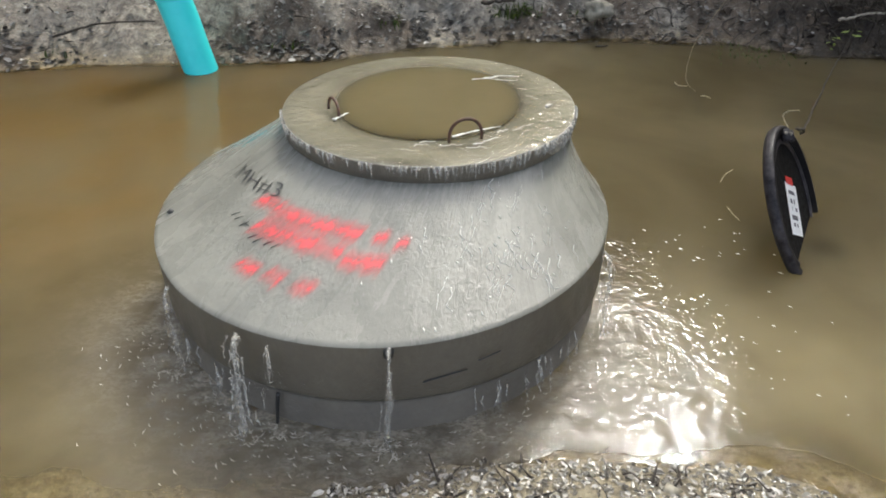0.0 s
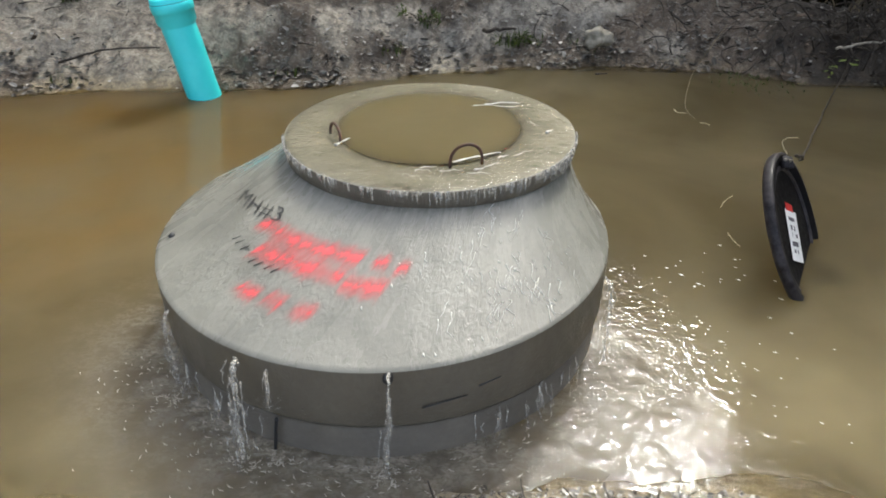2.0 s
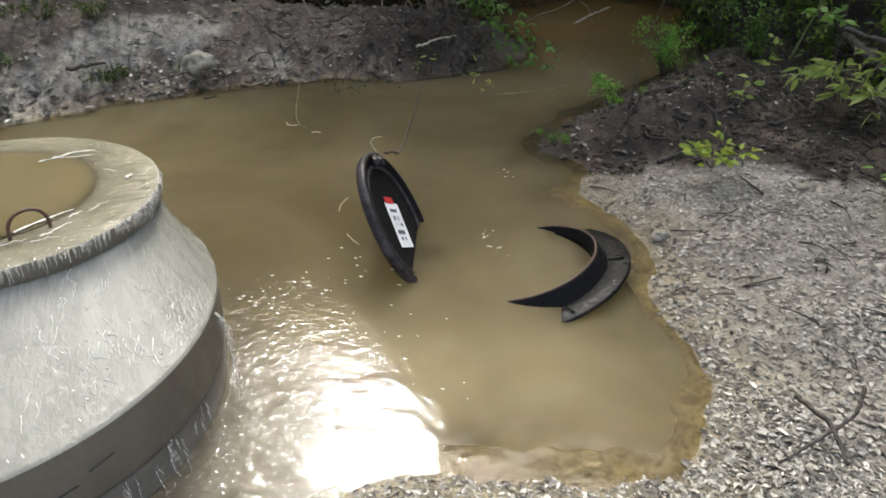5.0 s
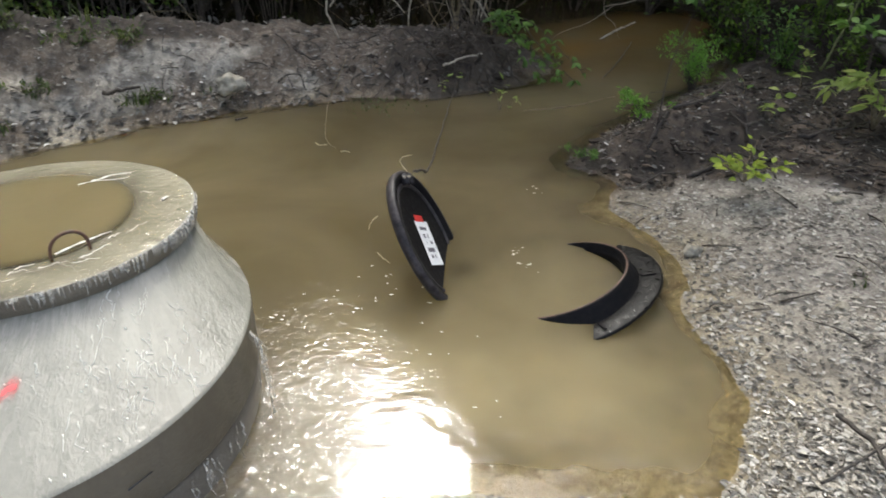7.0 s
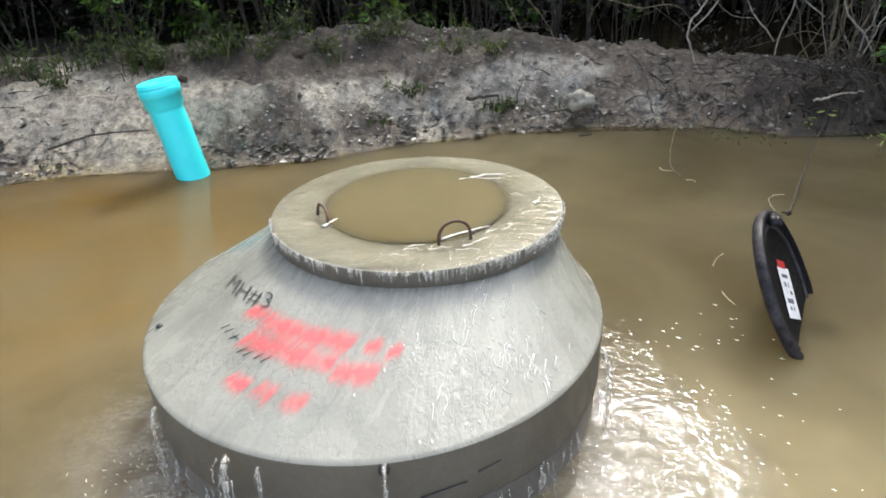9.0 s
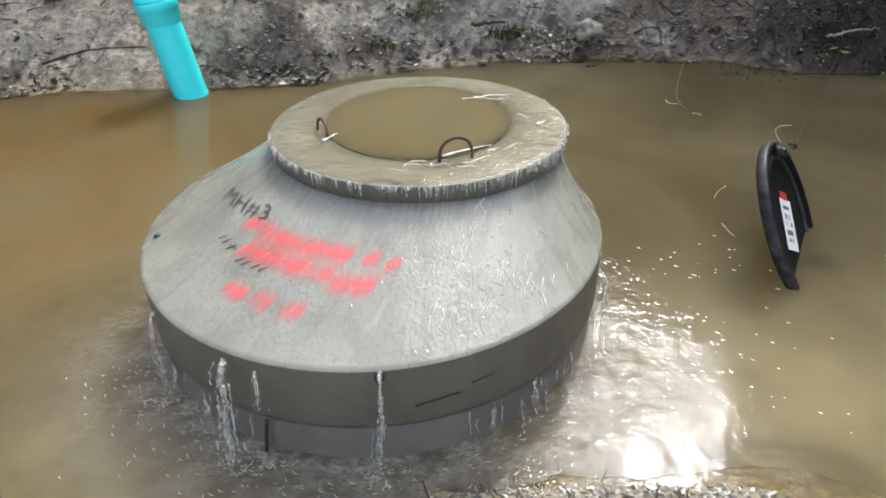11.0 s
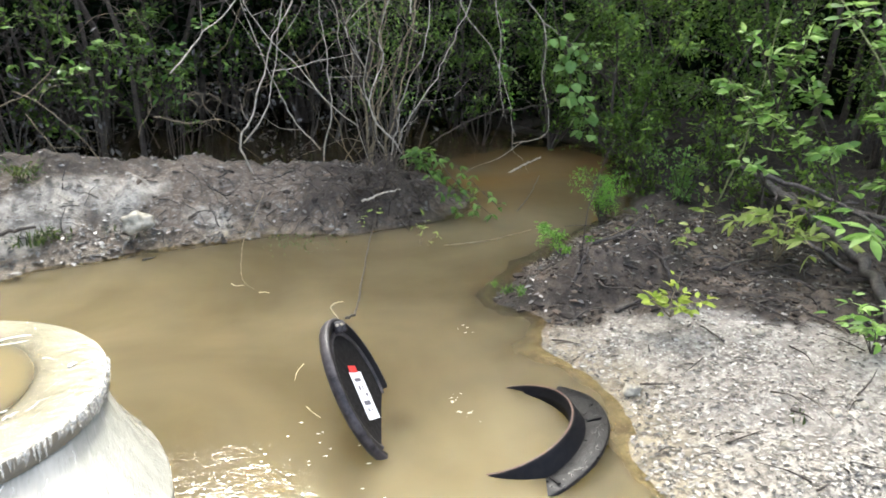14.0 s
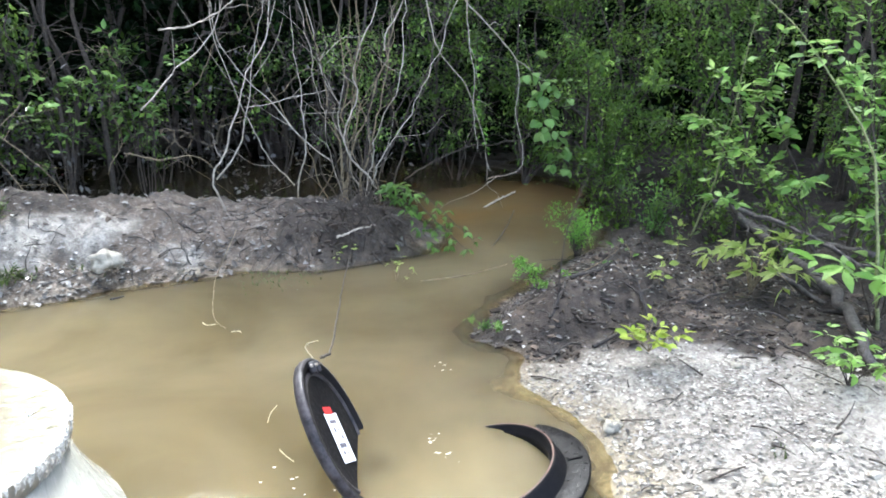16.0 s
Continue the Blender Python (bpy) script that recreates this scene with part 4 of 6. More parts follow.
_ax = smooth_line([(-1.44, 1.79, -0.5), (-1.565, 1.815, 0.0), (-1.625, 1.84, 0.28), (-1.665, 1.85, 0.47), (-1.685, 1.852, 0.63)], 8)


def pipe_skin(line, radii, n=40):
    rings = []
    for i, (p, r) in enumerate(zip(line, radii)):
        d = (line[min(i + 1, len(line) - 1)] - line[max(0, i - 1)]).normalized()
        a = d.orthogonal().normalized() if i == 0 else (prev_a - d * prev_a.dot(d)).normalized()
        prev_a = a
        b = d.cross(a)
        rings.append([p + r * (math.cos(2 * math.pi * j / n) * a + math.sin(2 * math.pi * j / n) * b) for j in range(n)])
    return rings


_low = [p for p in _ax if p.z < 0.44]
V, F = rings_mesh(pipe_skin(_low, [0.104] * len(_low)))
mesh_ob("barrel", V, F, M_PIPE, pipe)
_end, _dir = _low[-1], (_ax[-1] - _low[-1]).normalized()
_bell = [(0.0, 0.104), (0.012, 0.108), (0.028, 0.118), (0.085, 0.119), (0.088, 0.123), (0.092, 0.126), (0.12, 0.127), (0.14, 0.127), (0.143, 0.123), (0.146, 0.121), (0.17, 0.121), (0.172, 0.118), (0.172, 0.108), (0.09, 0.107), (0.0, 0.097)]
V, F = rings_mesh(pipe_skin([_end + _dir * s for s, r in _bell[:12]], [r for s, r in _bell[:12]]))
bell_end = mesh_ob("bell_end", V, F, M_PIPE, pipe)
a0 = pipe_skin([_end + _dir * 0.172, _end + _dir * 0.173], [0.118, 0.108])
a1 = pipe_skin([_end + _dir * 0.16, _end - _dir * 0.1], [0.107, 0.1])
V, F = join_geo(rings_mesh(a0), rings_mesh([a0[1]] + a1))
mesh_ob("bell_mouth", V, F, M_PIPE, bell_end)
V, F = rings_mesh(pipe_skin([_end + _dir * 0.1425, _end + _dir * 0.1465], [0.1242, 0.1222]))
mesh_ob("gasket_groove", V, F, M_GASKET, bell_end, label="darker turquoise gasket groove")

# ---- manhole lid and frame ----


def facing(c, az, el, spin=0.0):
    """A pose at c whose z points along azimuth az and elevation el."""
    n = Vector((math.cos(radians(el)) * math.cos(radians(az)), math.cos(radians(el)) * math.sin(radians(az)), math.sin(radians(el))))
    return Matrix.Translation(c) @ n.to_track_quat("Z", "Y").to_matrix().to_4x4() @ pose(0, 0, 0, 0, 0, spin)


LID = facing((1.458, 0.062, 0.146), -27, 29) @ Matrix.Scale(0.96, 4)
lid = thing("drain_cover", "black iron manhole lid with a white sticker standing in the water", "manhole lid", LID)
V, F = lathe([(0.318, 0.002), (0.3, 0.0), (0.29, -0.014), (0.275, -0.02), (0.2, -0.022), (0.005, -0.022)], 72)
mesh_ob("dish", V, F, M_IRON, lid)
V, F = lathe([(0.276, -0.0195), (0.274, -0.013), (0.266, -0.011), (0.258, -0.013), (0.256, -0.0215)], 72)
mesh_ob("inner_bead", V, F, M_IRON_EDGE, lid, label="raised bead inside the lid")
V, F = lathe([(0.005, -0.046), (0.3, -0.044), (0.324, -0.04), (0.331, -0.026), (0.331, -0.004), (0.327, 0.001), (0.318, 0.002)], 72)
mesh_ob("rim", V, F, M_IRON_EDGE, lid, label="worn grey lid edge")
FRAME = facing((1.918, -0.268, -0.072), 137, 70)
frame_ring = thing("iron_casting_ring", "black iron manhole frame lying half sunk at the water edge", "manhole frame", FRAME)
V, F = lathe([(0.33, -0.02), (0.435, -0.018), (0.44, -0.014), (0.44, -0.004), (0.435, 0.0), (0.35, 0.004), (0.335, 0.0)], 80)
mesh_ob("flange", V, F, M_IRON_WET, frame_ring, label="wet flange smeared with mud")
V, F = lathe([(0.346, 0.003), (0.34, 0.012), (0.328, 0.05), (0.322, 0.07), (0.318, 0.076), (0.308, 0.078), (0.304, 0.074), (0.303, 0.05), (0.29, 0.047), (0.288, 0.03), (0.29, -0.02)], 80)
collar = mesh_ob("collar", V, F, M_IRON, frame_ring)
V, F = lathe([(0.3165, 0.0778), (0.3095, 0.0792)], 80)
mesh_ob("worn_edge", V, F, M_RUST, collar, label="rusty bare collar edge")
for k in range(1, 12, 2):
    bm = bmesh.new()
    bmesh.ops.create_cube(bm, size=1, matrix=pose(0, 0, 0, 0, 0, 30 * k + 8) @ pose(0.385, 0, 0.007) @ Matrix.Diagonal((0.06, 0.01, 0.005, 1)))
    part("rib", bm, M_IRON, frame_ring, smooth=False)

# ---- vegetation ----


def shrub(name, label, category, at, h, spread, stems, leaves, size, leaf, seed, aspect=0.5, hexa=False, lean=(0, 0), droop=0.25, low=0.2, clump=0.12, stem_mat=None, r0=0.018, group="", twigs=4, bunch=22):
    rr, rs = random.Random(seed), np.random.RandomState(seed)
    base = Vector((at[0], at[1], at[2] if len(at) > 2 else float(ground_height(np.array([at[0]]), np.array([at[1]]))[0]) - 0.03))
    root = thing(name, label, category, Matrix.Translation(base), group)
    geo, pts, tan = ([], []), [], []
    for s in range(stems):
        az, reach = rr.uniform(0, 2 * math.pi), spread * rr.uniform(0.3, 1.0)
        top = h * rr.uniform(0.6, 1.0)
        off = Vector((math.cos(az), math.sin(az), 0)) * reach + Vector((*lean, 0)) * top
        start = Vector((rr.uniform(-1, 1) * 0.08 * spread, rr.uniform(-1, 1) * 0.08 * spread, 0))
        line = smooth_line([start, start + off * 0.2 + Vector((rr.gauss(0, 0.06) * h, rr.gauss(0, 0.06) * h, 0.38 * top)), start + off * 0.55 + Vector((rr.gauss(0, 0.07) * h, rr.gauss(0, 0.07) * h, 0.75 * top)), start + off + Vector((0, 0, top * (1 - droop * rr.random())))], 5)
        geo = join_geo(geo, tube_geo(line, r0 * rr.uniform(0.7, 1.2), r0 * 0.2, 5))
        for k in range(twigs):
            i = rr.randrange(int(len(line) * max(low, 0.2)), len(line))
            p = line[i]
            q = p + Vector((rr.gauss(0, 1), rr.gauss(0, 1), rr.uniform(-0.2, 0.8))) * h * 0.14
            tw = smooth_line([p, (p + q) / 2 + Vector((0, 0, 0.03 * h)), q], 3)
            geo = join_geo(geo, tube_geo(tw, r0 * 0.3, r0 * 0.1, 4))
            line_pts = tw
            pts += [(x.x, x.y, x.z) for x in line_pts]
        pts += [(x.x, x.y, x.z) for x in line[int(len(line) * low):]]
    mesh_ob("branchwork", geo[0], geo[1], stem_mat or M_STEM, root)
    pts = np.array(pts)
    hub = rs.randint(0, len(pts), max(6, leaves // bunch))
    c = pts[hub[rs.randint(0, len(hub), leaves)]]
    P = c + rs.normal(0, clump * h * 0.5, (leaves, 3)) * [1, 1, 0.8]
    P[:, 2] = np.maximum(P[:, 2], 0.03)
    D = (P - c) * 3 + rs.normal(0, 0.5, (leaves, 3)) + [0, 0, -0.15]
    V, F = leaf_geo(P, D, size * rs.uniform(0.55, 1.25, leaves), rs, aspect, 0.3, hexa)
    mesh_ob("foliage", V, F, leaf, root, smooth=hexa)
    return root


WOOD = "edge of the wood"
rw = random.Random(11)
# shrubs along the edge of the wood behind the bank
k = 0
for x in np.arange(-7.2, 4.6, 0.62):
    y = 4.6 + 0.6 * rw.random() + (1.3 if x > 0.4 else 0.0) + (0.8 if x > 3 else 0)
    if -5 < x < 1:
        y -= 0.35
    k += 1
    shrub("shrub", "dense dark green shrub at the edge of the wood", "shrub", (x + rw.uniform(-0.2, 0.2), y), rw.uniform(1.7, 2.9), 1.0, 6, 420 if x > -0.8 else 900, 0.08, M_LEAF, 100 + k, 0.5, low=0.35, clump=0.05, twigs=10, r0=0.011, group=WOOD, bunch=44)
# trees behind the shrubs, in the leaf colour darkened for shade
for x in np.arange(-10, 9, 0.9):
    k += 1
    shrub("tree", "tall dark leafy tree in the wood", "tree", (x + rw.uniform(-0.4, 0.4), 7.0 + rw.uniform(-0.7, 1.2)), rw.uniform(4.2, 5.6), 1.6, 5, 4600, 0.13, M_LEAF_SHADED, 200 + k, 0.5, low=0.25, clump=0.1, twigs=9, r0=0.045, group=WOOD)
# thicket beyond the channel and over the shore that bears the frame
for x, y, h, n in ((5.6, 3.9, 2.6, 3800), (6.1, 3.0, 3.0, 4200), (6.6, 2.2, 3.2, 4200), (5.6, 2.6, 1.6, 2400), (7.0, 4.4, 4.0, 3200), (7.4, 1.2, 3.6, 3400), (6.6, 0.6, 2.6, 3000), (7.2, -0.4, 3.2, 3000), (6.4, -1.4, 3.0, 2600), (5.3, 5.4, 3.2, 3000), (6.2, 5.8, 3.8, 3000), (8.2, 2.8, 4.6, 3000), (8.4, -1.2, 4.2, 2600)):
    k += 1
    shrub("shrub", "thick fresh-green shrub hanging over the channel", "shrub", (x, y), h, 0.9, 7, int(n * 1.15), 0.058, M_LEAF_BROAD if k % 4 else M_LEAF, 300 + k, 0.5, low=0.12, clump=0.055, twigs=13, group=WOOD, bunch=40)
for x, y, h in ((1.9, 5.4, 2.4), (3.2, 5.6, 2.6), (4.4, 5.2, 2.4), (5.0, 4.4, 2.0), (0.6, 5.2, 2.2)):
    k += 1
    shrub("shrub", "light green shrub behind the flooded hollow", "shrub", (x, y), h, 0.8, 6, 640, 0.065, M_LEAF_BROAD, 700 + k, 0.55, low=0.4, clump=0.05, twigs=9, r0=0.009, bunch=40, group=WOOD)
# left side
for y in np.arange(0.5, 4.6, 1.0):
    k += 1
    shrub("shrub", "dense dark green shrub at the edge of the wood", "shrub", (-6.4 - rw.random(), y), rw.uniform(2.2, 3.2), 1.0, 6, 1800, 0.09, M_LEAF, 400 + k, 0.5, low=0.1, clump=0.2, group=WOOD)

# woods that close the view all round, shade put into their leaf colour
rs = np.random.RandomState(3)
n = 240000
az = rs.uniform(-2.2, 2.2, n)
rad = 9.8 + 4.5 * rs.rand(n) + 0.9 * np.sin(az * 7)
z = rs.rand(n) ** 1.2 * (9.8 + 0.7 * np.sin(az * 5.0) + 0.5 * np.sin(az * 13 + 1) - 1.5 * np.exp(-((az - 0.33) / 0.2) ** 2) + 1.3 * sstep(0.5, 0.75, az))
P = np.stack([rad * np.sin(az), rad * np.cos(az), z], 1)
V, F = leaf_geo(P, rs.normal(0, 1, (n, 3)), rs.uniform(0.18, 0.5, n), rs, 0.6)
tagged(mesh_ob("far_woods", V, F, M_LEAF_SHADED, smooth=False), "dark mass of foliage deep in the wood", "woods", kind="stuff")
# undergrowth that fills the foot of the wood, coloured dark as if in shade
n = 46000
P = np.stack([rs.uniform(-9, 9, n), rs.uniform(4.6, 9.6, n), rs.rand(n) ** 1.4 * 1.7], 1)
P = P[(P[:, 1] > np.interp(P[:, 0], [-9, 0.3, 0.9, 4.6, 5.2, 9], [4.7, 6.6, 7.6, 7.9, 5.2, 4.8]) + 0.5 * fbm(P[:, 0], P[:, 2], 0.5, 3, 51))]
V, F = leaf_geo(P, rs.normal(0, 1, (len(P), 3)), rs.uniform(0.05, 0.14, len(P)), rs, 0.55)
tagged(mesh_ob("undergrowth", V, F, M_LEAF_SHADED, smooth=False), "dark tangled undergrowth at the foot of the wood", "undergrowth", kind="stuff")
# brown dead leaves caught in the stems over the flooded hollow
n = 7000
P = np.stack([rs.uniform(-5, 4.8, n), rs.uniform(4.5, 7.0, n), rs.rand(n) ** 1.8 * 1.5], 1)
P = P[fbm(P[:, 0], P[:, 2] * 1.5, 0.5, 3, 52) + rs.normal(0, 0.12, n) > 0.12]
V, F = leaf_geo(P, rs.normal(0, 1, (len(P), 3)), rs.uniform(0.03, 0.09, len(P)), rs, 0.5)
tagged(mesh_ob("dead_tangle", V, F, M_LITTER_DARK, smooth=False), "brown dead leaves caught in stems over the hollow", "undergrowth", kind="stuff")
geo = ([], [])
for i in range(70):
    a, r = rw.uniform(-1.6, 1.6), rw.uniform(7.5, 13)
    x, y = r * math.sin(a), r * math.cos(a)
    geo = join_geo(geo, tube_geo(smooth_line([(x, y, -0.3), (x + rw.gauss(0, 0.1), y, 1.6), (x + rw.gauss(0, 0.3), y + rw.gauss(0, 0.2), 4.0)], 4), rw.uniform(0.02, 0.07), 0.015, 6))
tagged(mesh_ob("far_trunks", *geo, M_STEM), "thin dark trunks deep in the wood", "trunks", kind="stuff")

for i in range(20):
    x, y = rw.uniform(-4.5, 4.6), rw.uniform(5.2, 7.6)
    V, F = tube_geo(smooth_line([(x, y, -0.3), (x + rw.gauss(0, 0.12), y, 0.9), (x + rw.gauss(0, 0.3), y, 2.0), (x + rw.gauss(0, 0.5), y, 3.6)], 4), rw.uniform(0.012, 0.04), 0.01, 7)
    tagged(mesh_ob("dead_tree", V, F, M_STEM), "slim dark leafless tree standing in the flooded wood", "tree", "leafless trees in the hollow")

# ---- bare branches ----


def branch(name, label, pts, r0, r1, material, seed, group="", sides=0, wind=0.0):
    rr = random.Random(seed)
    line = smooth_line(pts, 8)
    w = wind
    line = [p + Vector((rr.gauss(0, 1), rr.gauss(0, 1), rr.gauss(0, 1))) * r0 * 0.3 + w * noise.noise_vector(p * 4 + Vector((seed, 0, 0))) + 0.3 * w * noise.noise_vector(p * 13) for p in line]
    geo = tube_geo(line, r0, r1, 7, 0.25, rr)
    for s in range(sides):
        i = rr.randrange(3, len(line) - 1)
        d = (line[i] - line[i - 1]).normalized() + Vector((rr.gauss(0, 0.7), rr.gauss(0, 0.4), rr.gauss(0, 0.7)))
        l = rr.uniform(0.1, 0.4) if wind else 0.22
        tw = [line[i], line[i] + d * l * 0.4 + Vector((rr.gauss(0, 1), 0, rr.gauss(0, 1))) * 0.12 * l, line[i] + d * l * 0.75, line[i] + d * l + Vector((rr.gauss(0, 0.2) * l, 0, -0.15 * l))]
        geo = join_geo(geo, tube_geo(smooth_line(tw, 3), r0 * 0.42, r0 * 0.12, 5))
    ob = mesh_ob(name, *geo, material)
    return tagged(ob, label, "branch", group)


BARE = "bare branches over the bank"
for i, (pts, r) in enumerate((
        ([(1.94, 3.1, 0.28), (1.88, 3.1, 0.53), (1.96, 3.12, 0.74), (2.18, 3.15, 1.32), (2.37, 3.2, 1.64), (2.42, 3.3, 2.2)], 0.017),
        ([(1.91, 3.12, 0.53), (2.1, 3.1, 0.86), (2.18, 3.05, 1.32), (2.3, 3.0, 1.9)], 0.012),
        ([(1.38, 3.0, 1.09), (1.61, 3.05, 1.31), (1.95, 3.1, 1.63), (2.05, 3.15, 2.1)], 0.013),
        ([(3.25, 3.1, 0.33), (2.97, 3.1, 0.68), (2.97, 3.1, 0.87), (3.08, 3.1, 1.1), (3.02, 3.1, 1.32), (3.22, 3.1, 1.76), (3.3, 3.1, 2.2)], 0.016),
        ([(2.57, 3.15, 0.3), (2.63, 3.15, 0.88), (2.62, 3.2, 1.15), (2.58, 3.3, 1.8)], 0.012),
        ([(2.79, 3.0, 0.6), (2.39, 3.05, 1.02), (2.02, 3.1, 1.44), (1.89, 3.1, 1.9)], 0.011),
        ([(1.55, 3.1, 1.6), (1.83, 3.1, 1.66), (2.04, 3.1, 1.78), (2.3, 3.1, 2.1)], 0.014),
        ([(3.28, 3.0, 1.48), (3.3, 3.0, 1.63), (3.4, 3.0, 1.77), (3.5, 3.0, 2.1)], 0.014),
        ([(2.47, 3.0, 0.46), (2.2, 3.05, 0.81), (1.96, 3.1, 1.47), (1.9, 3.1, 2.0)], 0.01),
        ([(2.17, 3.2, 1.05), (2.44, 3.2, 1.09), (2.92, 3.2, 1.17)], 0.009),
        ([(3.55, 2.9, 2.1), (3.69, 2.9, 1.56), (4.0, 2.9, 1.24), (4.22, 2.9, 0.8), (4.34, 2.9, 0.42)], 0.013),
        ([(4.0, 2.95, 2.1), (4.1, 2.9, 1.24), (4.18, 2.9, 0.62)], 0.012),
        ([(3.85, 2.9, 2.0), (4.54, 2.9, 1.44), (4.62, 2.9, 0.99), (4.7, 2.9, 0.45), (4.32, 2.9, 0.34)], 0.013),
        ([(3.45, 2.95, 0.42), (3.98, 2.9, 0.66), (4.65, 2.9, 0.7), (4.95, 2.9, 0.85)], 0.012),
        ([(4.54, 2.9, 1.44), (4.9, 3.0, 1.3), (5.3, 3.1, 1.0)], 0.008))):
    branch("bare_branch", "bleached grey bare branch arching over the bank", pts, r * 0.5, r * 0.22, M_TWIG if i != 13 else M_STEM, 50 + i, BARE, 3, 0.03)
rb = random.Random(8)
for i in range(21):
    bx, by = 3.1 + rb.gauss(0, 0.16), 3.25 + rb.gauss(0, 0.15)
    tx = bx + rb.gauss(0.05, 0.6)
    branch("bare_branch", "thin brown upright stem of a leafless bush", [(bx, by, 0.1), (bx + (tx - bx) * 0.3, by, 0.7), (bx + (tx - bx) * 0.65 + rb.gauss(0, 0.05), by + rb.gauss(0, 0.1), 1.4), (tx, by + rb.gauss(0, 0.2), 2.3)], rb.uniform(0.004, 0.012), 0.003, (M_CANE, M_STEM, M_TWIG, M_STEM, M_CANE)[i % 5], 90 + i, "leafless bush stems", 4, 0.06)
for i in range(44):
    bx, by, bz = rb.uniform(-1.8, 4.4), rb.uniform(3.7, 4.5), rb.uniform(0.1, 1.5)
    tx, tz = bx + rb.gauss(0, 0.55), bz + rb.uniform(-0.5, 1.1)
    branch("bare_branch", "thin crooked dead twig in the wood", [(bx, by, bz), (bx + 0.4 * (tx - bx) + rb.gauss(0, 0.1), by, bz + 0.3 * (tz - bz) + 0.1), (bx + 0.7 * (tx - bx), by, bz + 0.75 * (tz - bz)), (tx, by + rb.gauss(0, 0.2), tz)], rb.uniform(0.0025, 0.0055), 0.0012, M_STEM if i % 4 else M_CANE, 250 + i, "dead twigs in the wood", 4, 0.09)
for i, pts in enumerate(([(0.45, 3.3, 0.95), (0.6, 3.3, 0.85), (0.8, 3.25, 0.62), (0.92, 3.2, 0.42)], [(0.35, 3.4, 0.85), (0.55, 3.4, 0.95), (0.7, 3.4, 1.1)], [(0.5, 3.3, 0.8), (0.6, 3.3, 0.6), (0.68, 3.3, 0.42)], [(1.3, 3.3, 0.74), (1.55, 3.3, 0.66), (1.8, 3.3, 0.68), (2.0, 3.3, 0.5)])):
    branch("bare_branch", "tan arching cane behind the bank crest", pts, 0.0045, 0.0025, M_CANE, 310 + i, "tan canes", 2, 0.02)
for i, (pts, r, m, lab) in enumerate((
        ([(4.48, 3.2, -0.02), (4.68, 3.17, 0.07), (4.87, 3.15, 0.13)], 0.011, M_TWIG, "pale broken stick jutting from the channel"),
        ([(2.45, 2.2, 0.235), (2.63, 2.22, 0.27), (2.82, 2.3, 0.26)], 0.009, M_TWIG, "pale broken stick on the bank"),
        ([(2.84, 1.69, 0.002), (3.2, 1.63, 0.006), (3.6, 1.69, 0.002)], 0.0045, M_CANE, "dry reed floating by the channel"),
        ([(3.7, 2.05, -0.02), (4.1, 2.35, 0.03), (4.66, 2.9, 0.02)], 0.006, M_STEM, "dark twig lying in the channel"),
        ([(-2.61, 2.05, 0.12), (-2.3, 2.1, 0.19), (-1.95, 2.15, 0.2)], 0.008, M_STEM, "thin dead stick on the sandy bank"),
        ([(0.2, 2.5, 0.24), (0.42, 2.52, 0.25)], 0.015, M_STEM, "short dark stick on the bank"),
        ([(1.79, 2.36, 0.34), (1.69, 2.3, 0.2), (1.6, 2.25, 0.06), (1.53, 2.08, 0.004), (1.46, 1.85, 0.003), (1.43, 1.68, 0.003), (1.45, 1.56, 0.002)], 0.003, M_CANE, "thin pale root trailing from the bank into the pond"),
        ([(1.47, 0.29, 0.36), (1.56, 0.42, 0.3), (1.75, 0.8, 0.12), (2.05, 1.35, 0.05), (2.3, 1.8, 0.03), (2.52, 2.16, 0.06), (2.62, 2.3, 0.2)], 0.0065, M_STEM, "thin brown vine trailing from the bank to the lid"),
        ([(2.16, -1.42, 0.13), (2.13, -1.56, 0.15), (2.04, -1.7, 0.16)], 0.009, M_ROOT, "dark forked branch lying on the sand"),
        ([(2.37, -1.5, 0.15), (2.2, -1.58, 0.16), (1.9, -1.6, 0.13)], 0.007, M_ROOT, "dark forked branch lying on the sand"))):
    branch("stick", lab, pts, r, r * 0.6, m, 150 + i)
for i, (x, y, a, l) in enumerate(((2.95, 0.5, 0.3, 0.5), (3.2, 0.62, -0.25, 0.6), (3.5, 0.35, 0.15, 0.55), (3.35, 0.1, 0.7, 0.4), (3.75, 0.2, -0.3, 0.6), (3.0, 0.22, -0.5, 0.35), (3.9, 0.5, 0.9, 0.5))):
    row = [(x + l * t * math.cos(a + 0.5 * t), y + l * t * math.sin(a + 0.5 * t)) for t in (0, 0.35, 0.7, 1.0)]
    branch("stick", "black rotten branch lying on the dark soil", [(u, v, float(ground_height(np.array([u]), np.array([v]))[0]) + 0.012) for u, v in row], 0.011, 0.005, M_ROOT, 180 + i, "rotten branches on the soil", 2, 0.012)
for i, (pts, r) in enumerate((([(5.65, 1.4, 0.3), (5.15, 0.6, 0.29), (4.45, -0.27, 0.26), (3.86, -0.8, 0.2)], 0.04), ([(5.5, 1.1, 0.22), (5.3, 0.5, 0.3), (5.2, -0.1, 0.36)], 0.03),
                              ([(5.0, 1.0, 0.5), (5.05, 0.3, 0.42), (4.9, -0.3, 0.3)], 0.018), ([(4.9, 0.7, 0.25), (4.6, 0.3, 0.3), (4.4, -0.25, 0.2)], 0.02))):
    tagged(branch("fallen_log", "grey rotting log lying on the dark soil", pts, r, r * 0.7, M_LOG, 170 + i, "fallen logs", 2), category="log")

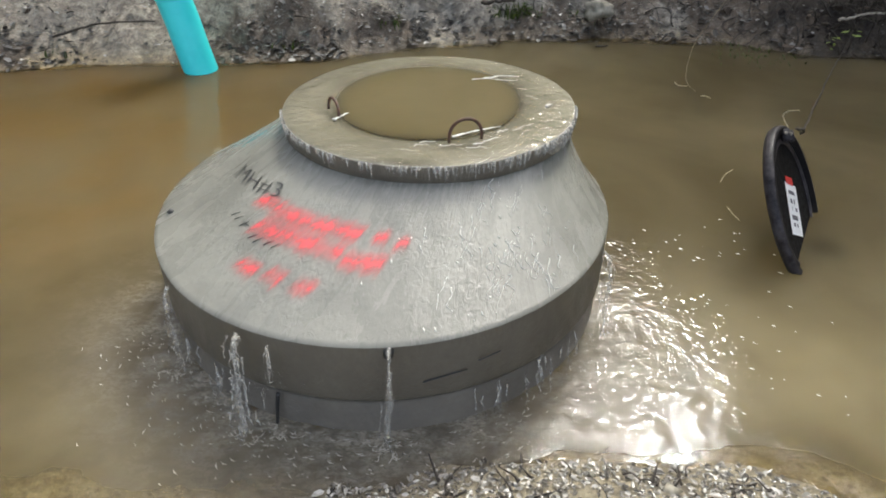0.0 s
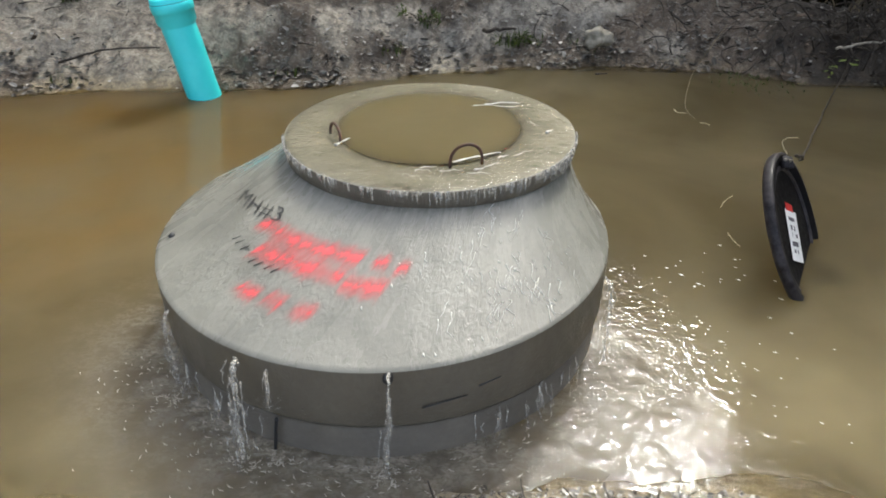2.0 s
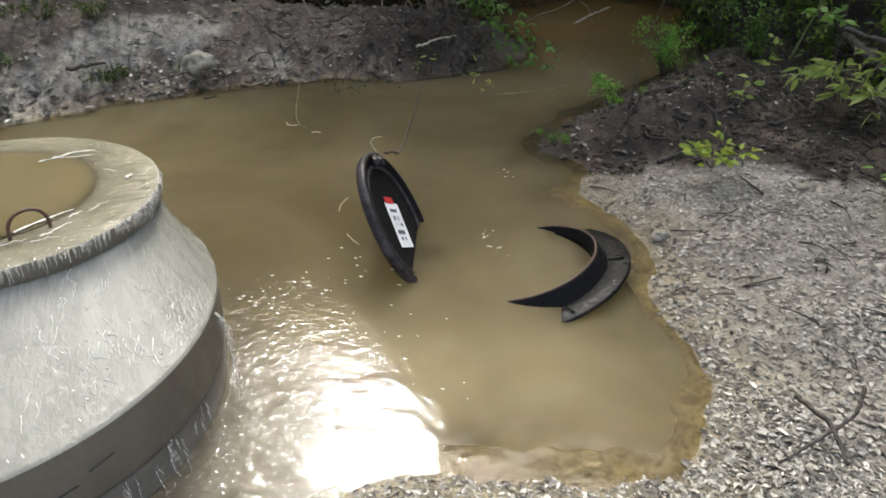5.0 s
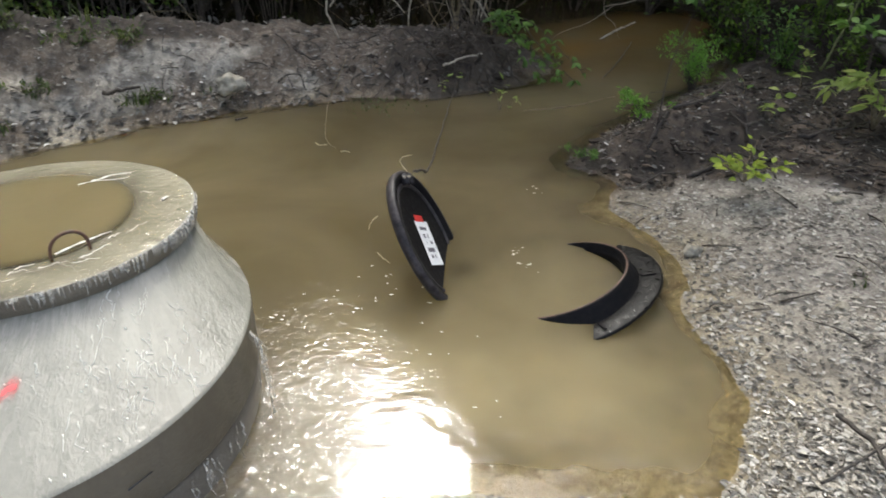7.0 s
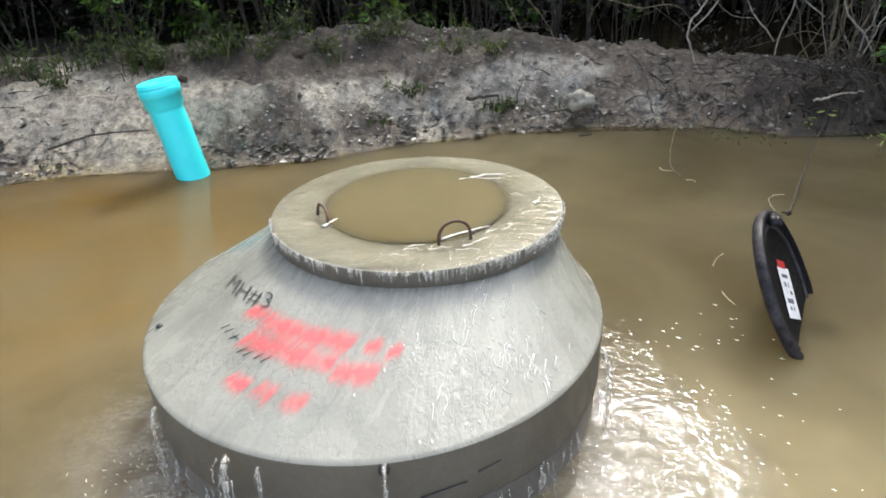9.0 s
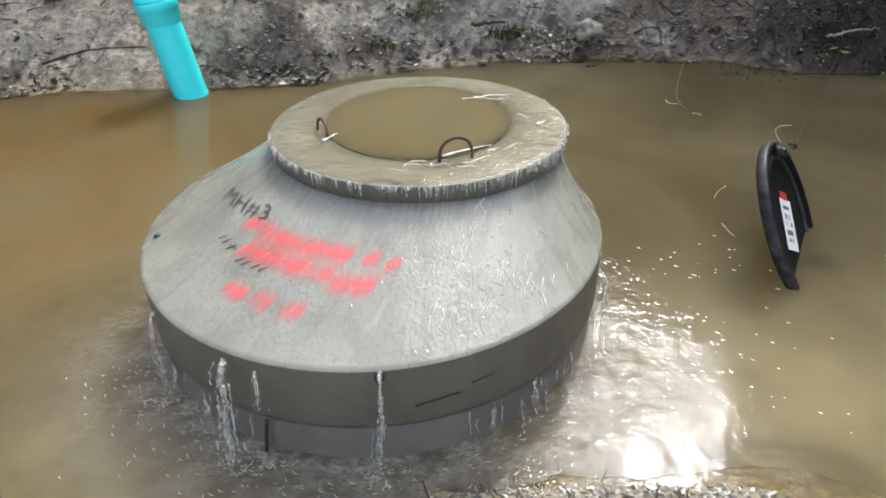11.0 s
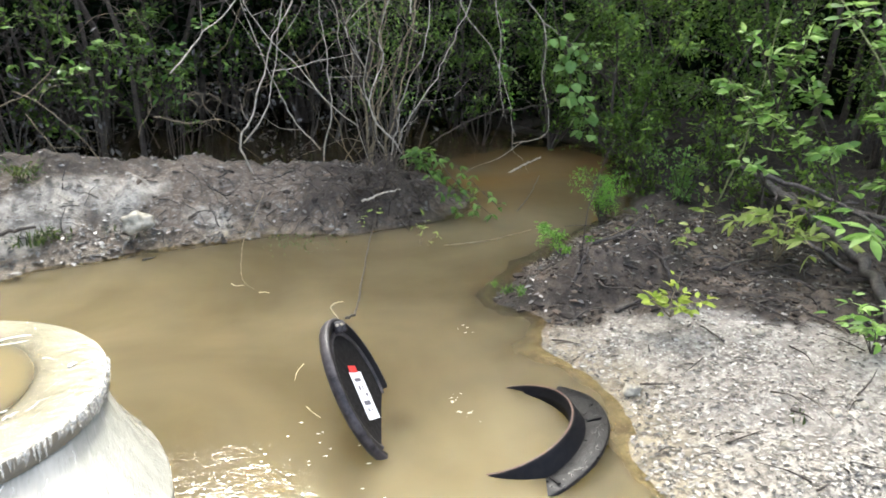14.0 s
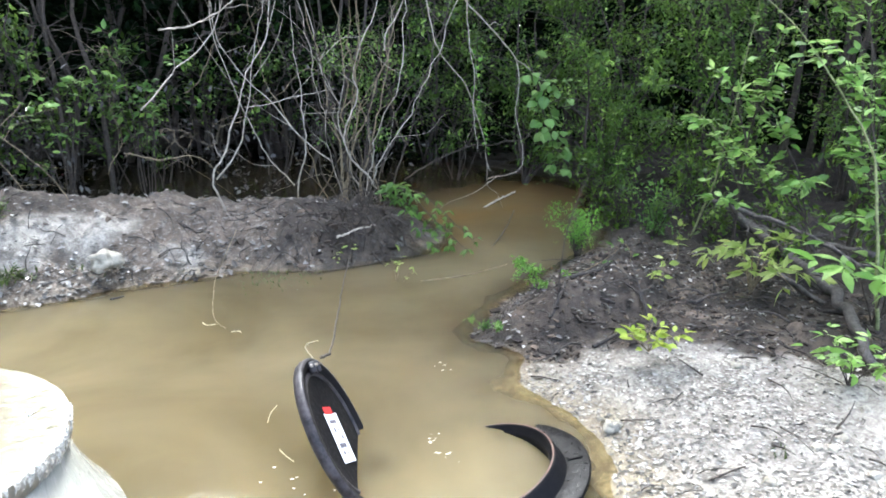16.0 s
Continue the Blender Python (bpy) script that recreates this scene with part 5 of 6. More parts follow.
# ---- plants near the water ----
BLADE = ((0.0, 0.04), (0.14, 0.6), (0.36, 1.0), (0.6, 0.9), (0.84, 0.42), (1.0, 0.0))


@functools.lru_cache(maxsize=None)
def blade_mesh(material_name, aspect, curl):
    """One folded, drooping leaf of unit length along x."""
    V, F = [], []
    for t, w in BLADE:
        z = -curl * t * t
        V += [(t, -0.5 * aspect * w, z + 0.12 * aspect * w), (t, 0.0, z), (t, 0.5 * aspect * w, z + 0.12 * aspect * w)]
    for i in range(len(BLADE) - 1):
        F += [(3 * i, 3 * i + 3, 3 * i + 4, 3 * i + 1), (3 * i + 1, 3 * i + 4, 3 * i + 5, 3 * i + 2)]
    me = bpy.data.meshes.new("leaf")
    me.from_pydata(V, [], F)
    me.materials.append(bpy.data.materials[material_name])
    me.polygons.foreach_set("use_smooth", [True] * len(me.polygons))
    return me


def spray(name, label, category, lines, per, size, leaf, seed, aspect=0.45, r0=0.005, hang=0.3, start=0.2, tuft=3, group="", stem_mat=None, curl=0.18):
    """Stems along given lines with leaves set in small tufts on both sides."""
    rr = random.Random(seed)
    base = Vector(lines[0][0])
    root = thing(name, label, category, Matrix.Translation(base), group)
    me = blade_mesh(leaf.name, aspect, curl)
    for pts in lines:
        line = [p - base for p in smooth_line(pts, 8)]
        line = [p + 0.012 * noise.noise_vector((p + base) * 7) for p in line]
        V, F = tube_geo(line, r0 * rr.uniform(0.8, 1.2), r0 * 0.25, 6)
        mesh_ob("stem", V, F, stem_mat or M_STEM, root)
        m = len(line)
        for k in range(per):
            i = min(m - 1, int(m * (start + (1 - start) * (k + rr.random()) / per)))
            t = (line[i] - line[max(0, i - 1)] if i else line[1] - line[0]).normalized()
            az = rr.uniform(0, 6.28)
            out = Vector((math.cos(az), math.sin(az), rr.uniform(-0.1, 0.5)))
            hub = line[i] + out * size * rr.uniform(0.2, 0.9)
            V, F = tube_geo([line[i], hub], r0 * 0.3, r0 * 0.2, 4)
            mesh_ob("twig", V, F, stem_mat or M_STEM, root)
            for j in range(rr.randint(max(1, tuft - 1), tuft + 1)):
                d = (out * 0.7 + t * 0.4 + Vector((rr.gauss(0, 0.7), rr.gauss(0, 0.7), -hang + rr.gauss(0, 0.25)))).normalized()
                ob = new("leaf", me)
                ob.parent = root
                ob.matrix_local = Matrix.Translation(hub) @ d.to_track_quat("X", "Z").to_matrix().to_4x4() @ pose(0, 0, 0, rr.gauss(0, 28), 0, 0) @ Matrix.Scale(size * rr.uniform(0.65, 1.25), 4)
    return root


spray("bush", "dark green leafy bush drooping from the end of the bank", "bush",
      [[(3.0, 2.5, 0.34), (3.08, 2.38, 0.5), (3.24, 2.2, 0.3), (3.42, 1.9, 0.06)], [(3.0, 2.5, 0.34), (3.02, 2.34, 0.42), (3.1, 2.16, 0.24), (3.22, 2.0, 0.08)], [(3.02, 2.5, 0.34), (3.2, 2.42, 0.46), (3.4, 2.2, 0.28), (3.52, 2.0, 0.1)],
       [(3.0, 2.5, 0.34), (2.98, 2.4, 0.5), (3.02, 2.3, 0.54)], [(3.0, 2.5, 0.34), (3.1, 2.45, 0.4), (3.3, 2.3, 0.2), (3.38, 2.1, 0.06)]], 22, 0.06, M_LEAF_BUSH, 501, 0.42, 0.006, 0.4, 0.1, 3)
spray("weed", "sparse yellow-green weed standing in the shallows", "weed", [[(2.7, 1.78, -0.03), (2.7, 1.77, 0.12), (2.73, 1.76, 0.24)], [(2.72, 1.74, -0.03), (2.75, 1.72, 0.06), (2.8, 1.7, 0.1)], [(2.7, 1.78, -0.03), (2.66, 1.76, 0.1), (2.64, 1.75, 0.17)]], 4, 0.05, M_LEAF_LIME, 511, 0.3, 0.003, 0.1, 0.3, 2, stem_mat=M_CANE)
spray("weed", "small weed rooted in the foot of the bank", "weed", [[(2.5, 2.16, 0.02), (2.5, 2.12, 0.14), (2.53, 2.08, 0.2)], [(2.5, 2.16, 0.02), (2.44, 2.1, 0.1), (2.4, 2.06, 0.13)]], 4, 0.05, M_LEAF_LIME, 512, 0.35, 0.003, 0.3, 0.3, 2)
shrub("bush", "small bright green feathery bush in the shallows", "bush", (4.22, 1.58, 0.0), 0.46, 0.26, 14, 1100, 0.034, M_LEAF_BRIGHT, 502, 0.3, False, low=0.3, clump=0.12, r0=0.005)
shrub("bush", "low green bush in the shallows", "bush", (3.4, 1.05, 0.0), 0.26, 0.27, 9, 460, 0.035, M_LEAF_BRIGHT, 503, 0.35, low=0.2, r0=0.004)
shrub("weed", "small green weed at the water edge", "weed", (2.72, 0.75, 0.0), 0.15, 0.17, 8, 190, 0.03, M_LEAF_BUSH, 504, 0.4, low=0.1, r0=0.003)
spray("seedling", "yellow-green seedling on the dark soil", "seedling", [[(3.06, -0.1, 0.17), (3.08, -0.09, 0.27), (3.14, -0.06, 0.36)], [(3.06, -0.1, 0.17), (3.02, -0.16, 0.24), (2.98, -0.22, 0.27)], [(3.06, -0.1, 0.17), (3.13, -0.16, 0.25), (3.19, -0.22, 0.27)], [(3.06, -0.1, 0.17), (3.0, -0.06, 0.24), (2.95, -0.04, 0.27)]], 9, 0.055, M_LEAF_YELLOW, 505, 0.5, 0.004, 0.15, 0.25, 2, "seedlings", M_CANE)
spray("seedling", "pale green seedling on the dark soil", "seedling", [[(3.8, 0.46, 0.2), (3.81, 0.46, 0.3), (3.86, 0.47, 0.38)], [(3.8, 0.46, 0.2), (3.76, 0.42, 0.28), (3.74, 0.38, 0.3)]], 4, 0.065, M_LEAF_LIME, 506, 0.5, 0.004, 0.15, 0.3, 2, "seedlings", M_CANE)
spray("seedling", "pale green seedling on the dark soil", "seedling", [[(4.35, 0.77, 0.2), (4.36, 0.77, 0.36), (4.4, 0.78, 0.46)], [(4.35, 0.77, 0.2), (4.3, 0.72, 0.32), (4.26, 0.7, 0.36)]], 5, 0.06, M_LEAF_LIME, 507, 0.5, 0.004, 0.15, 0.3, 2, "seedlings", M_CANE)
spray("weed", "leaning tan cane with a few leaves on the soil", "weed", [[(3.3, 0.9, 0.1), (3.55, 0.85, 0.22), (3.8, 0.8, 0.34)], [(3.8, 0.72, 0.2), (3.82, 0.72, 0.32), (3.78, 0.74, 0.4)]], 5, 0.065, M_LEAF_BUSH, 513, 0.42, 0.006, 0.3, 0.45, 2, stem_mat=M_CANE)
spray("bush", "lime-green long-leaved plant beside a log", "bush", [[(4.2, 0.1, 0.2), (4.2 + 0.1 * math.cos(a), 0.1 + 0.1 * math.sin(a), 0.38 + 0.1 * math.sin(3 * a) ** 2), (4.2 + l * math.cos(a), 0.1 + l * math.sin(a), 0.44 + 0.12 * math.cos(2 * a))] for a, l in ((0.3, 0.26), (1.1, 0.3), (1.9, 0.34), (2.7, 0.26), (3.5, 0.22), (4.4, 0.34), (5.2, 0.34), (5.9, 0.26))], 6, 0.095, M_LEAF_LIME, 508, 0.32, 0.005, 0.35, 0.3, 3, stem_mat=M_CANE)
spray("bush", "green broad-leaved plant at the foot of a log", "bush", [[(3.6, -0.82, 0.16), (3.6 + 0.5 * l * math.cos(a), -0.82 + 0.5 * l * math.sin(a), 0.3), (3.6 + l * math.cos(a), -0.82 + l * math.sin(a), 0.34)] for a, l in ((0.2, 0.2), (1.2, 0.22), (2.4, 0.2), (3.4, 0.16), (4.6, 0.18), (5.5, 0.22))], 9, 0.06, M_LEAF_SAP, 509, 0.42, 0.004, 0.3, 0.3, 2)
# arching saplings over the logs
SAP = "saplings by the logs"
LEAFY = "arching sapling with pale green oval leaves"
spray("sapling", LEAFY, "sapling", [[(4.75, 0.6, 0.2), (4.7, 0.6, 0.8), (4.62, 0.5, 1.4), (4.5, 0.3, 1.9)], [(4.7, 0.6, 0.7), (4.6, 0.68, 0.95), (4.5, 0.8, 1.1)], [(4.68, 0.58, 1.0), (4.58, 0.66, 1.3), (4.5, 0.74, 1.46)], [(4.66, 0.55, 1.2), (4.55, 0.42, 1.36), (4.48, 0.36, 1.5)], [(4.72, 0.6, 0.5), (4.6, 0.6, 0.62), (4.48, 0.62, 0.64)]], 14, 0.078, M_LEAF_SAP, 520, 0.5, 0.008, 0.25, 0.3, 3, SAP)
spray("sapling", LEAFY, "sapling", [[(4.8, 0.1, 0.25), (4.72, 0.15, 0.7), (4.6, 0.3, 1.1), (4.5, 0.5, 1.3)], [(4.74, 0.14, 0.6), (4.62, 0.2, 0.82), (4.48, 0.28, 0.84)], [(4.72, 0.15, 0.7), (4.6, 0.1, 0.86), (4.46, 0.05, 0.82)], [(4.66, 0.25, 0.95), (4.56, 0.26, 1.1), (4.46, 0.28, 1.24)], [(4.74, 0.14, 0.6), (4.65, 0.4, 0.85), (4.5, 0.5, 1.0)]], 12, 0.078, M_LEAF_SAP, 521, 0.5, 0.008, 0.25, 0.3, 3, SAP)
spray("sapling", LEAFY, "sapling", [[(4.7, -0.45, 0.2), (4.62, -0.42, 0.7), (4.55, -0.25, 1.15), (4.5, -0.05, 1.6)], [(4.64, -0.42, 0.55), (4.56, -0.34, 0.72), (4.46, -0.24, 0.74)], [(4.6, -0.38, 0.8), (4.52, -0.28, 1.0), (4.46, -0.2, 1.12)], [(4.56, -0.28, 1.1), (4.52, -0.2, 1.36), (4.46, -0.14, 1.52)], [(4.52, -0.15, 1.4), (4.48, 0.0, 1.55), (4.46, 0.12, 1.66)]], 13, 0.08, M_LEAF_SAP, 522, 0.48, 0.008, 0.25, 0.3, 3, SAP)
spray("sapling", "long bare arching cane with few leaves", "sapling", [[(4.3, -0.6, 0.2), (4.36, -0.45, 0.75), (4.4, -0.33, 1.12), (4.4, -0.06, 1.46), (4.4, 0.25, 1.78), (4.4, 0.6, 2.0)]], 9, 0.09, M_LEAF_SAP, 523, 0.48, 0.009, 0.25, 0.3, 2, SAP, M_GREEN_STEM)
spray("sapling", "slim brown stem with leaves over the logs", "sapling", [[(4.9, 1.07, 0.2), (4.9, 0.95, 0.6), (4.9, 0.88, 1.04), (4.9, 0.81, 1.8), (4.9, 0.75, 2.2)], [(4.9, 0.9, 0.95), (4.8, 1.0, 1.1), (4.72, 1.1, 1.12)]], 14, 0.075, M_LEAF_SAP, 524, 0.48, 0.01, 0.25, 0.3, 3, SAP, M_GREEN_STEM)
rt = random.Random(77)


def fan(x, y, h, reach, stems, z0=None):
    """Lines of stems that rise from one foot and arch outwards."""
    z = float(ground_height(np.array([x]), np.array([y]))[0]) - 0.02 if z0 is None else z0
    out = []
    for k in range(stems):
        a, top, r = 6.28 * (k + rt.random()) / stems, h * rt.uniform(0.55, 1.0), reach * rt.uniform(0.4, 1.0)
        out.append([(x, y, z), (x + 0.2 * r * math.cos(a) + rt.gauss(0, 0.04), y + 0.2 * r * math.sin(a) + rt.gauss(0, 0.04), z + 0.45 * top), (x + 0.6 * r * math.cos(a), y + 0.6 * r * math.sin(a), z + 0.85 * top), (x + r * math.cos(a), y + r * math.sin(a), z + top * rt.uniform(0.85, 1.0))])
    return out


for i, (x, y) in enumerate(((5.3, 0.1), (5.2, -0.7))):
    spray("sapling", "tall arching sapling with pale green oval leaves", "sapling", fan(x, y, 2.1, 0.6, 6), 11, 0.08, M_LEAF_SAP, 525 + i, 0.5, 0.008, 0.25, 0.25, 3, SAP)
# leafy sprays at the dark edge of the wood behind the bank
for i, (x, y, h) in enumerate(((-1.7, 3.95, 1.9), (-0.6, 4.1, 1.5), (0.2, 4.3, 2.1), (1.0, 4.5, 1.7), (1.7, 4.7, 2.2), (-2.8, 4.0, 1.6))):
    spray("bush", "slim green bush at the dark edge of the wood", "bush", fan(x, y, h, 0.55, 5), 8, 0.085, (M_LEAF_BUSH, M_LEAF_SAP)[i % 2], 560 + i, 0.45, 0.006, 0.35, 0.4, 3, "slim bushes at the wood edge")
spray("vine", "vine with large round leaves hanging over the channel", "vine", [[(4.49, 2.72, 1.6), (4.66, 2.72, 1.23), (4.89, 2.72, 0.9), (4.94, 2.72, 0.47)], [(4.66, 2.72, 1.23), (4.77, 2.7, 0.94), (4.82, 2.7, 0.65)], [(4.61, 2.72, 1.27), (4.86, 2.7, 1.22), (5.08, 2.72, 1.04)], [(4.89, 2.72, 0.9), (4.99, 2.7, 0.65), (5.05, 2.7, 0.43)]], 13, 0.1, M_LEAF_VINE, 530, 0.85, 0.005, 0.5, 0.15, 2, curl=0.1)
spray("vine", "narrow hanging vine of small green leaves", "vine", [[(4.18, 2.98, 1.9), (4.2, 2.98, 1.3), (4.24, 2.98, 0.95), (4.36, 2.98, 0.6)]], 34, 0.04, M_LEAF_BRIGHT, 534, 0.5, 0.003, 0.6, 0.2, 3)
spray("bush", "large-leaved plant under the saplings", "bush", [[(4.35, -0.55, 0.2), (4.35 + 0.5 * l * math.cos(a), -0.55 + 0.5 * l * math.sin(a), 0.5), (4.35 + l * math.cos(a), -0.55 + l * math.sin(a), z)] for a, l, z in ((0.5, 0.25, 0.7), (1.6, 0.3, 0.62), (2.6, 0.3, 0.52), (3.6, 0.25, 0.45), (4.7, 0.3, 0.6), (5.6, 0.25, 0.74))], 5, 0.14, M_LEAF_SAP, 532, 0.42, 0.006, 0.35, 0.35, 2)
shrub("shrub", "light green shrub behind the leafless bush", "shrub", (3.75, 4.15, 0.0), 2.4, 0.5, 6, 1300, 0.05, M_LEAF_BROAD, 533, 0.5, low=0.25, clump=0.06, twigs=12, r0=0.008, bunch=24)
for i, (x, y, h, n) in enumerate(((5.1, 1.95, 0.7, 420), (5.45, 1.45, 0.8, 480), (5.7, 0.8, 0.9, 520), (5.5, 0.0, 0.8, 420), (5.2, 1.1, 0.5, 260), (5.9, 1.9, 1.1, 600), (5.0, 0.4, 0.45, 240))):
    shrub("bush", "low dark green bush in the shade of the wood", "bush", (x, y), h, 0.45, 8, n, 0.06, M_LEAF, 540 + i, 0.5, low=0.1, clump=0.16, r0=0.006, group="undergrowth bushes", bunch=14)
shrub("bush", "low yellow-green bush at the edge of the channel", "bush", (5.0, 1.5), 0.55, 0.3, 9, 620, 0.04, M_LEAF_BUSH, 535, 0.5, low=0.15, clump=0.14, r0=0.005)
shrub("bush", "narrow green bush at the back of the channel", "bush", (5.3, 2.5), 0.9, 0.4, 7, 900, 0.05, M_LEAF, 531, 0.5, low=0.1, clump=0.2, r0=0.008)


def grass(name, label, at, n, h, spread, seed, material=None):
    rr = random.Random(seed)
    z0 = float(ground_height(np.array([at[0]]), np.array([at[1]]))[0]) - 0.01 if len(at) < 3 else at[2]
    V, F = [], []
    for i in range(n):
        p = Vector((at[0] + rr.gauss(0, spread), at[1] + rr.gauss(0, spread), z0))
        az, l = rr.uniform(0, 6.28), h * rr.uniform(0.5, 1.1)
        d = Vector((math.cos(az), math.sin(az), 0))
        s = Vector((-d.y, d.x, 0)) * rr.uniform(0.003, 0.006)
        bend = rr.uniform(0.2, 0.9)
        row = [p + d * l * bend * t * t + Vector((0, 0, l * (t - 0.45 * bend * t * t))) for t in (0, 0.35, 0.7, 1)]
        o = len(V)
        V += [row[0] - s, row[0] + s, row[1] - s, row[1] + s, row[2] - s * 0.7, row[2] + s * 0.7, row[3]]
        F += [(o, o + 1, o + 3, o + 2), (o + 2, o + 3, o + 5, o + 4), (o + 4, o + 5, o + 6)]
    return tagged(mesh_ob(name, V, F, material or M_GRASS), label, "grass", kind="stuff")


for i, (x, y, n, h, s) in enumerate(((-2.2, 2.9, 90, 0.4, 0.1), (-1.6, 2.85, 60, 0.3, 0.08), (0.38, 2.68, 70, 0.16, 0.06), (-0.77, 2.8, 40, 0.2, 0.08), (-2.65, 2.8, 50, 0.22, 0.08), (-1.05, 2.12, 24, 0.1, 0.05),
                                     (-0.4, 2.4, 24, 0.1, 0.05), (-2.6, 2.0, 24, 0.08, 0.08), (1.95, 2.38, 60, 0.07, 0.12), (2.62, 1.62, 14, 0.14, 0.03), (2.9, -0.9, 10, 0.06, 0.03),
                                     (0.0, 3.3, 40, 0.25, 0.15), (-3.2, 2.9, 60, 0.35, 0.12), (-1.2, 3.3, 40, 0.3, 0.15), (0.9, 2.75, 26, 0.14, 0.08))):
    grass("grass_tuft", "small tuft of green grass on the bank", (x, y), int(n * 0.8), h * 0.78, s, 600 + i)
for i, (x, y, h, n) in enumerate(((-3.0, 2.75, 0.3, 260), (-2.5, 2.85, 0.34, 300), (-2.05, 2.8, 0.3, 280), (-1.5, 2.9, 0.28, 240), (-1.1, 2.95, 0.3, 260), (-0.5, 3.0, 0.24, 200), (0.1, 3.0, 0.2, 160), (-0.2, 2.65, 0.14, 110), (0.55, 2.7, 0.15, 120), (-2.75, 2.6, 0.22, 180), (-2.3, 3.0, 0.36, 300), (-1.75, 2.75, 0.22, 170), (-1.3, 2.8, 0.2, 150), (-0.85, 2.85, 0.22, 170), (-0.3, 3.1, 0.26, 200), (0.4, 3.05, 0.2, 150), (-3.3, 2.7, 0.3, 220))):
    shrub("weed", "low dark green weed on the crest of the bank", "weed", (x, y), h, 0.28, 7, n, 0.05, M_GRASS, 640 + i, 0.35, low=0.1, clump=0.25, r0=0.004, group="weeds on the crest", bunch=8)
grass("grass_tuft", "flooded patch of green grass at the foot of the bank", (2.0, 2.22, -0.02), 260, 0.05, 0.12, 690)
branch("reed", "short pale reed floating on the pond", [(1.36, 1.71, 0.002), (1.37, 1.66, 0.002), (1.42, 1.65, 0.002)], 0.003, 0.002, M_STRAW, 703)
branch("reed", "short pale reed floating on the pond", [(1.46, 1.5, 0.002), (1.49, 1.5, 0.002), (1.51, 1.47, 0.002)], 0.003, 0.002, M_STRAW, 704)
branch("reed", "dark leaf stalk floating near the bank", [(0.97, 2.33, 0.003), (1.01, 2.34, 0.004), (1.05, 2.35, 0.003)], 0.008, 0.004, M_ROOT, 705)
branch("reed", "curled pale reed floating beside the lid", [(1.39, 0.61, 0.001), (1.34, 0.56, 0.002), (1.3, 0.49, 0.001)], 0.0018, 0.0012, M_STRAW, 700)
branch("reed", "short pale reed floating beside the lid", [(1.27, 0.27, 0.0), (1.275, 0.22, 0.001), (1.29, 0.16, 0.0)], 0.0018, 0.0012, M_STRAW, 702)
branch("reed", "curled pale reed standing on the lid", [(1.44, 0.3, 0.36), (1.42, 0.33, 0.4), (1.43, 0.31, 0.43), (1.46, 0.29, 0.44)], 0.0025, 0.0015, M_STRAW, 701)

# ---- stones, leaf litter and twigs ----


def stone(name, label, at, size, seed):
    bm = bmesh.new()
    bmesh.ops.create_icosphere(bm, subdivisions=3, radius=1)
    for v in bm.verts:
        v.co *= 1 + 0.55 * noise.noise(v.co * 1.5 + Vector((seed, 0, 0))) + 0.22 * noise.noise(v.co * 4 + Vector((seed, 5, 0)))
        v.co = Vector((v.co.x * size[0], v.co.y * size[1], v.co.z * size[2])) + Vector(at)
    return tagged(part(name, bm, M_STONE), label, "stone")


stone("stone", "pale rough limestone chunk on the bank", (1.0, 2.6, 0.17), (0.1, 0.07, 0.065), 1)
stone("stone", "small pale stone at the water edge", (2.56, -0.35, 0.03), (0.04, 0.03, 0.03), 2)
for i in range(14):
    x, y = rb.uniform(2.5, 3.9), rb.uniform(-1.6, -0.35)
    s = rb.uniform(0.012, 0.028)
    stone("stone", "small pale stone on the sand", (x, y, float(ground_height(np.array([x]), np.array([y]))[0])), (s * 1.3, s, s * 0.7), 10 + i)


def scatter(n, box, seed, keep=None):
    rs = np.random.RandomState(seed)
    x, y = rs.uniform(box[0], box[1], n), rs.uniform(box[2], box[3], n)
    z = ground_height(x, y)
    ok = z > 0.0
    if keep:
        ok &= keep(x, y, rs)
    return x[ok], y[ok], z[ok], rs


def litter(name, label, n, box, size, seed, keep=None, material=None, tilt=0.07):
    x, y, z, rs = scatter(n, box, seed, keep)
    m = len(x)
    a = rs.uniform(0, 2 * np.pi, m)
    D = np.stack([np.cos(a), np.sin(a), rs.normal(0.01, tilt, m)], 1)
    V, F = leaf_geo(np.stack([x, y, z + 0.001 + rs.rand(m) * 0.006], 1), D, size * rs.uniform(0.4, 1.3, m), rs, 0.55, 0.2, True, 0.2)
    return tagged(mesh_ob(name, V, F, material or M_LITTER, smooth=False), label, "leaf litter", kind="stuff")


clumpy = lambda x, y, rs: fbm(x, y, 0.4, 3, 41) + rs.normal(0, 0.25, x.shape) > -0.05
litter("leaf_litter", "grey dead leaves strewn over the pale sand", 46000, (1.6, 4.4, -2.4, 1.0), 0.025, 71, lambda x, y, rs: clumpy(x, y, rs) & (dark_soil(x, y) < 0.3), M_LITTER_SUN, 0.2)
litter("leaf_litter", "dark leaf flakes trodden into the sand", 18000, (1.6, 4.4, -2.4, 1.0), 0.026, 78, lambda x, y, rs: (fbm(x, y, 0.25, 3, 43) + rs.normal(0, 0.3, x.shape) > 0.0) & (dark_soil(x, y) < 0.5), M_LITTER)
litter("leaf_litter", "dead leaves and bark bits on the far bank", 9000, (-4.0, 3.8, 1.7, 3.8), 0.036, 72, lambda x, y, rs: clumpy(x, y, rs) & ((x > -1.4) | (rs.rand(len(x)) < 0.25)), M_LITTER_BANK)
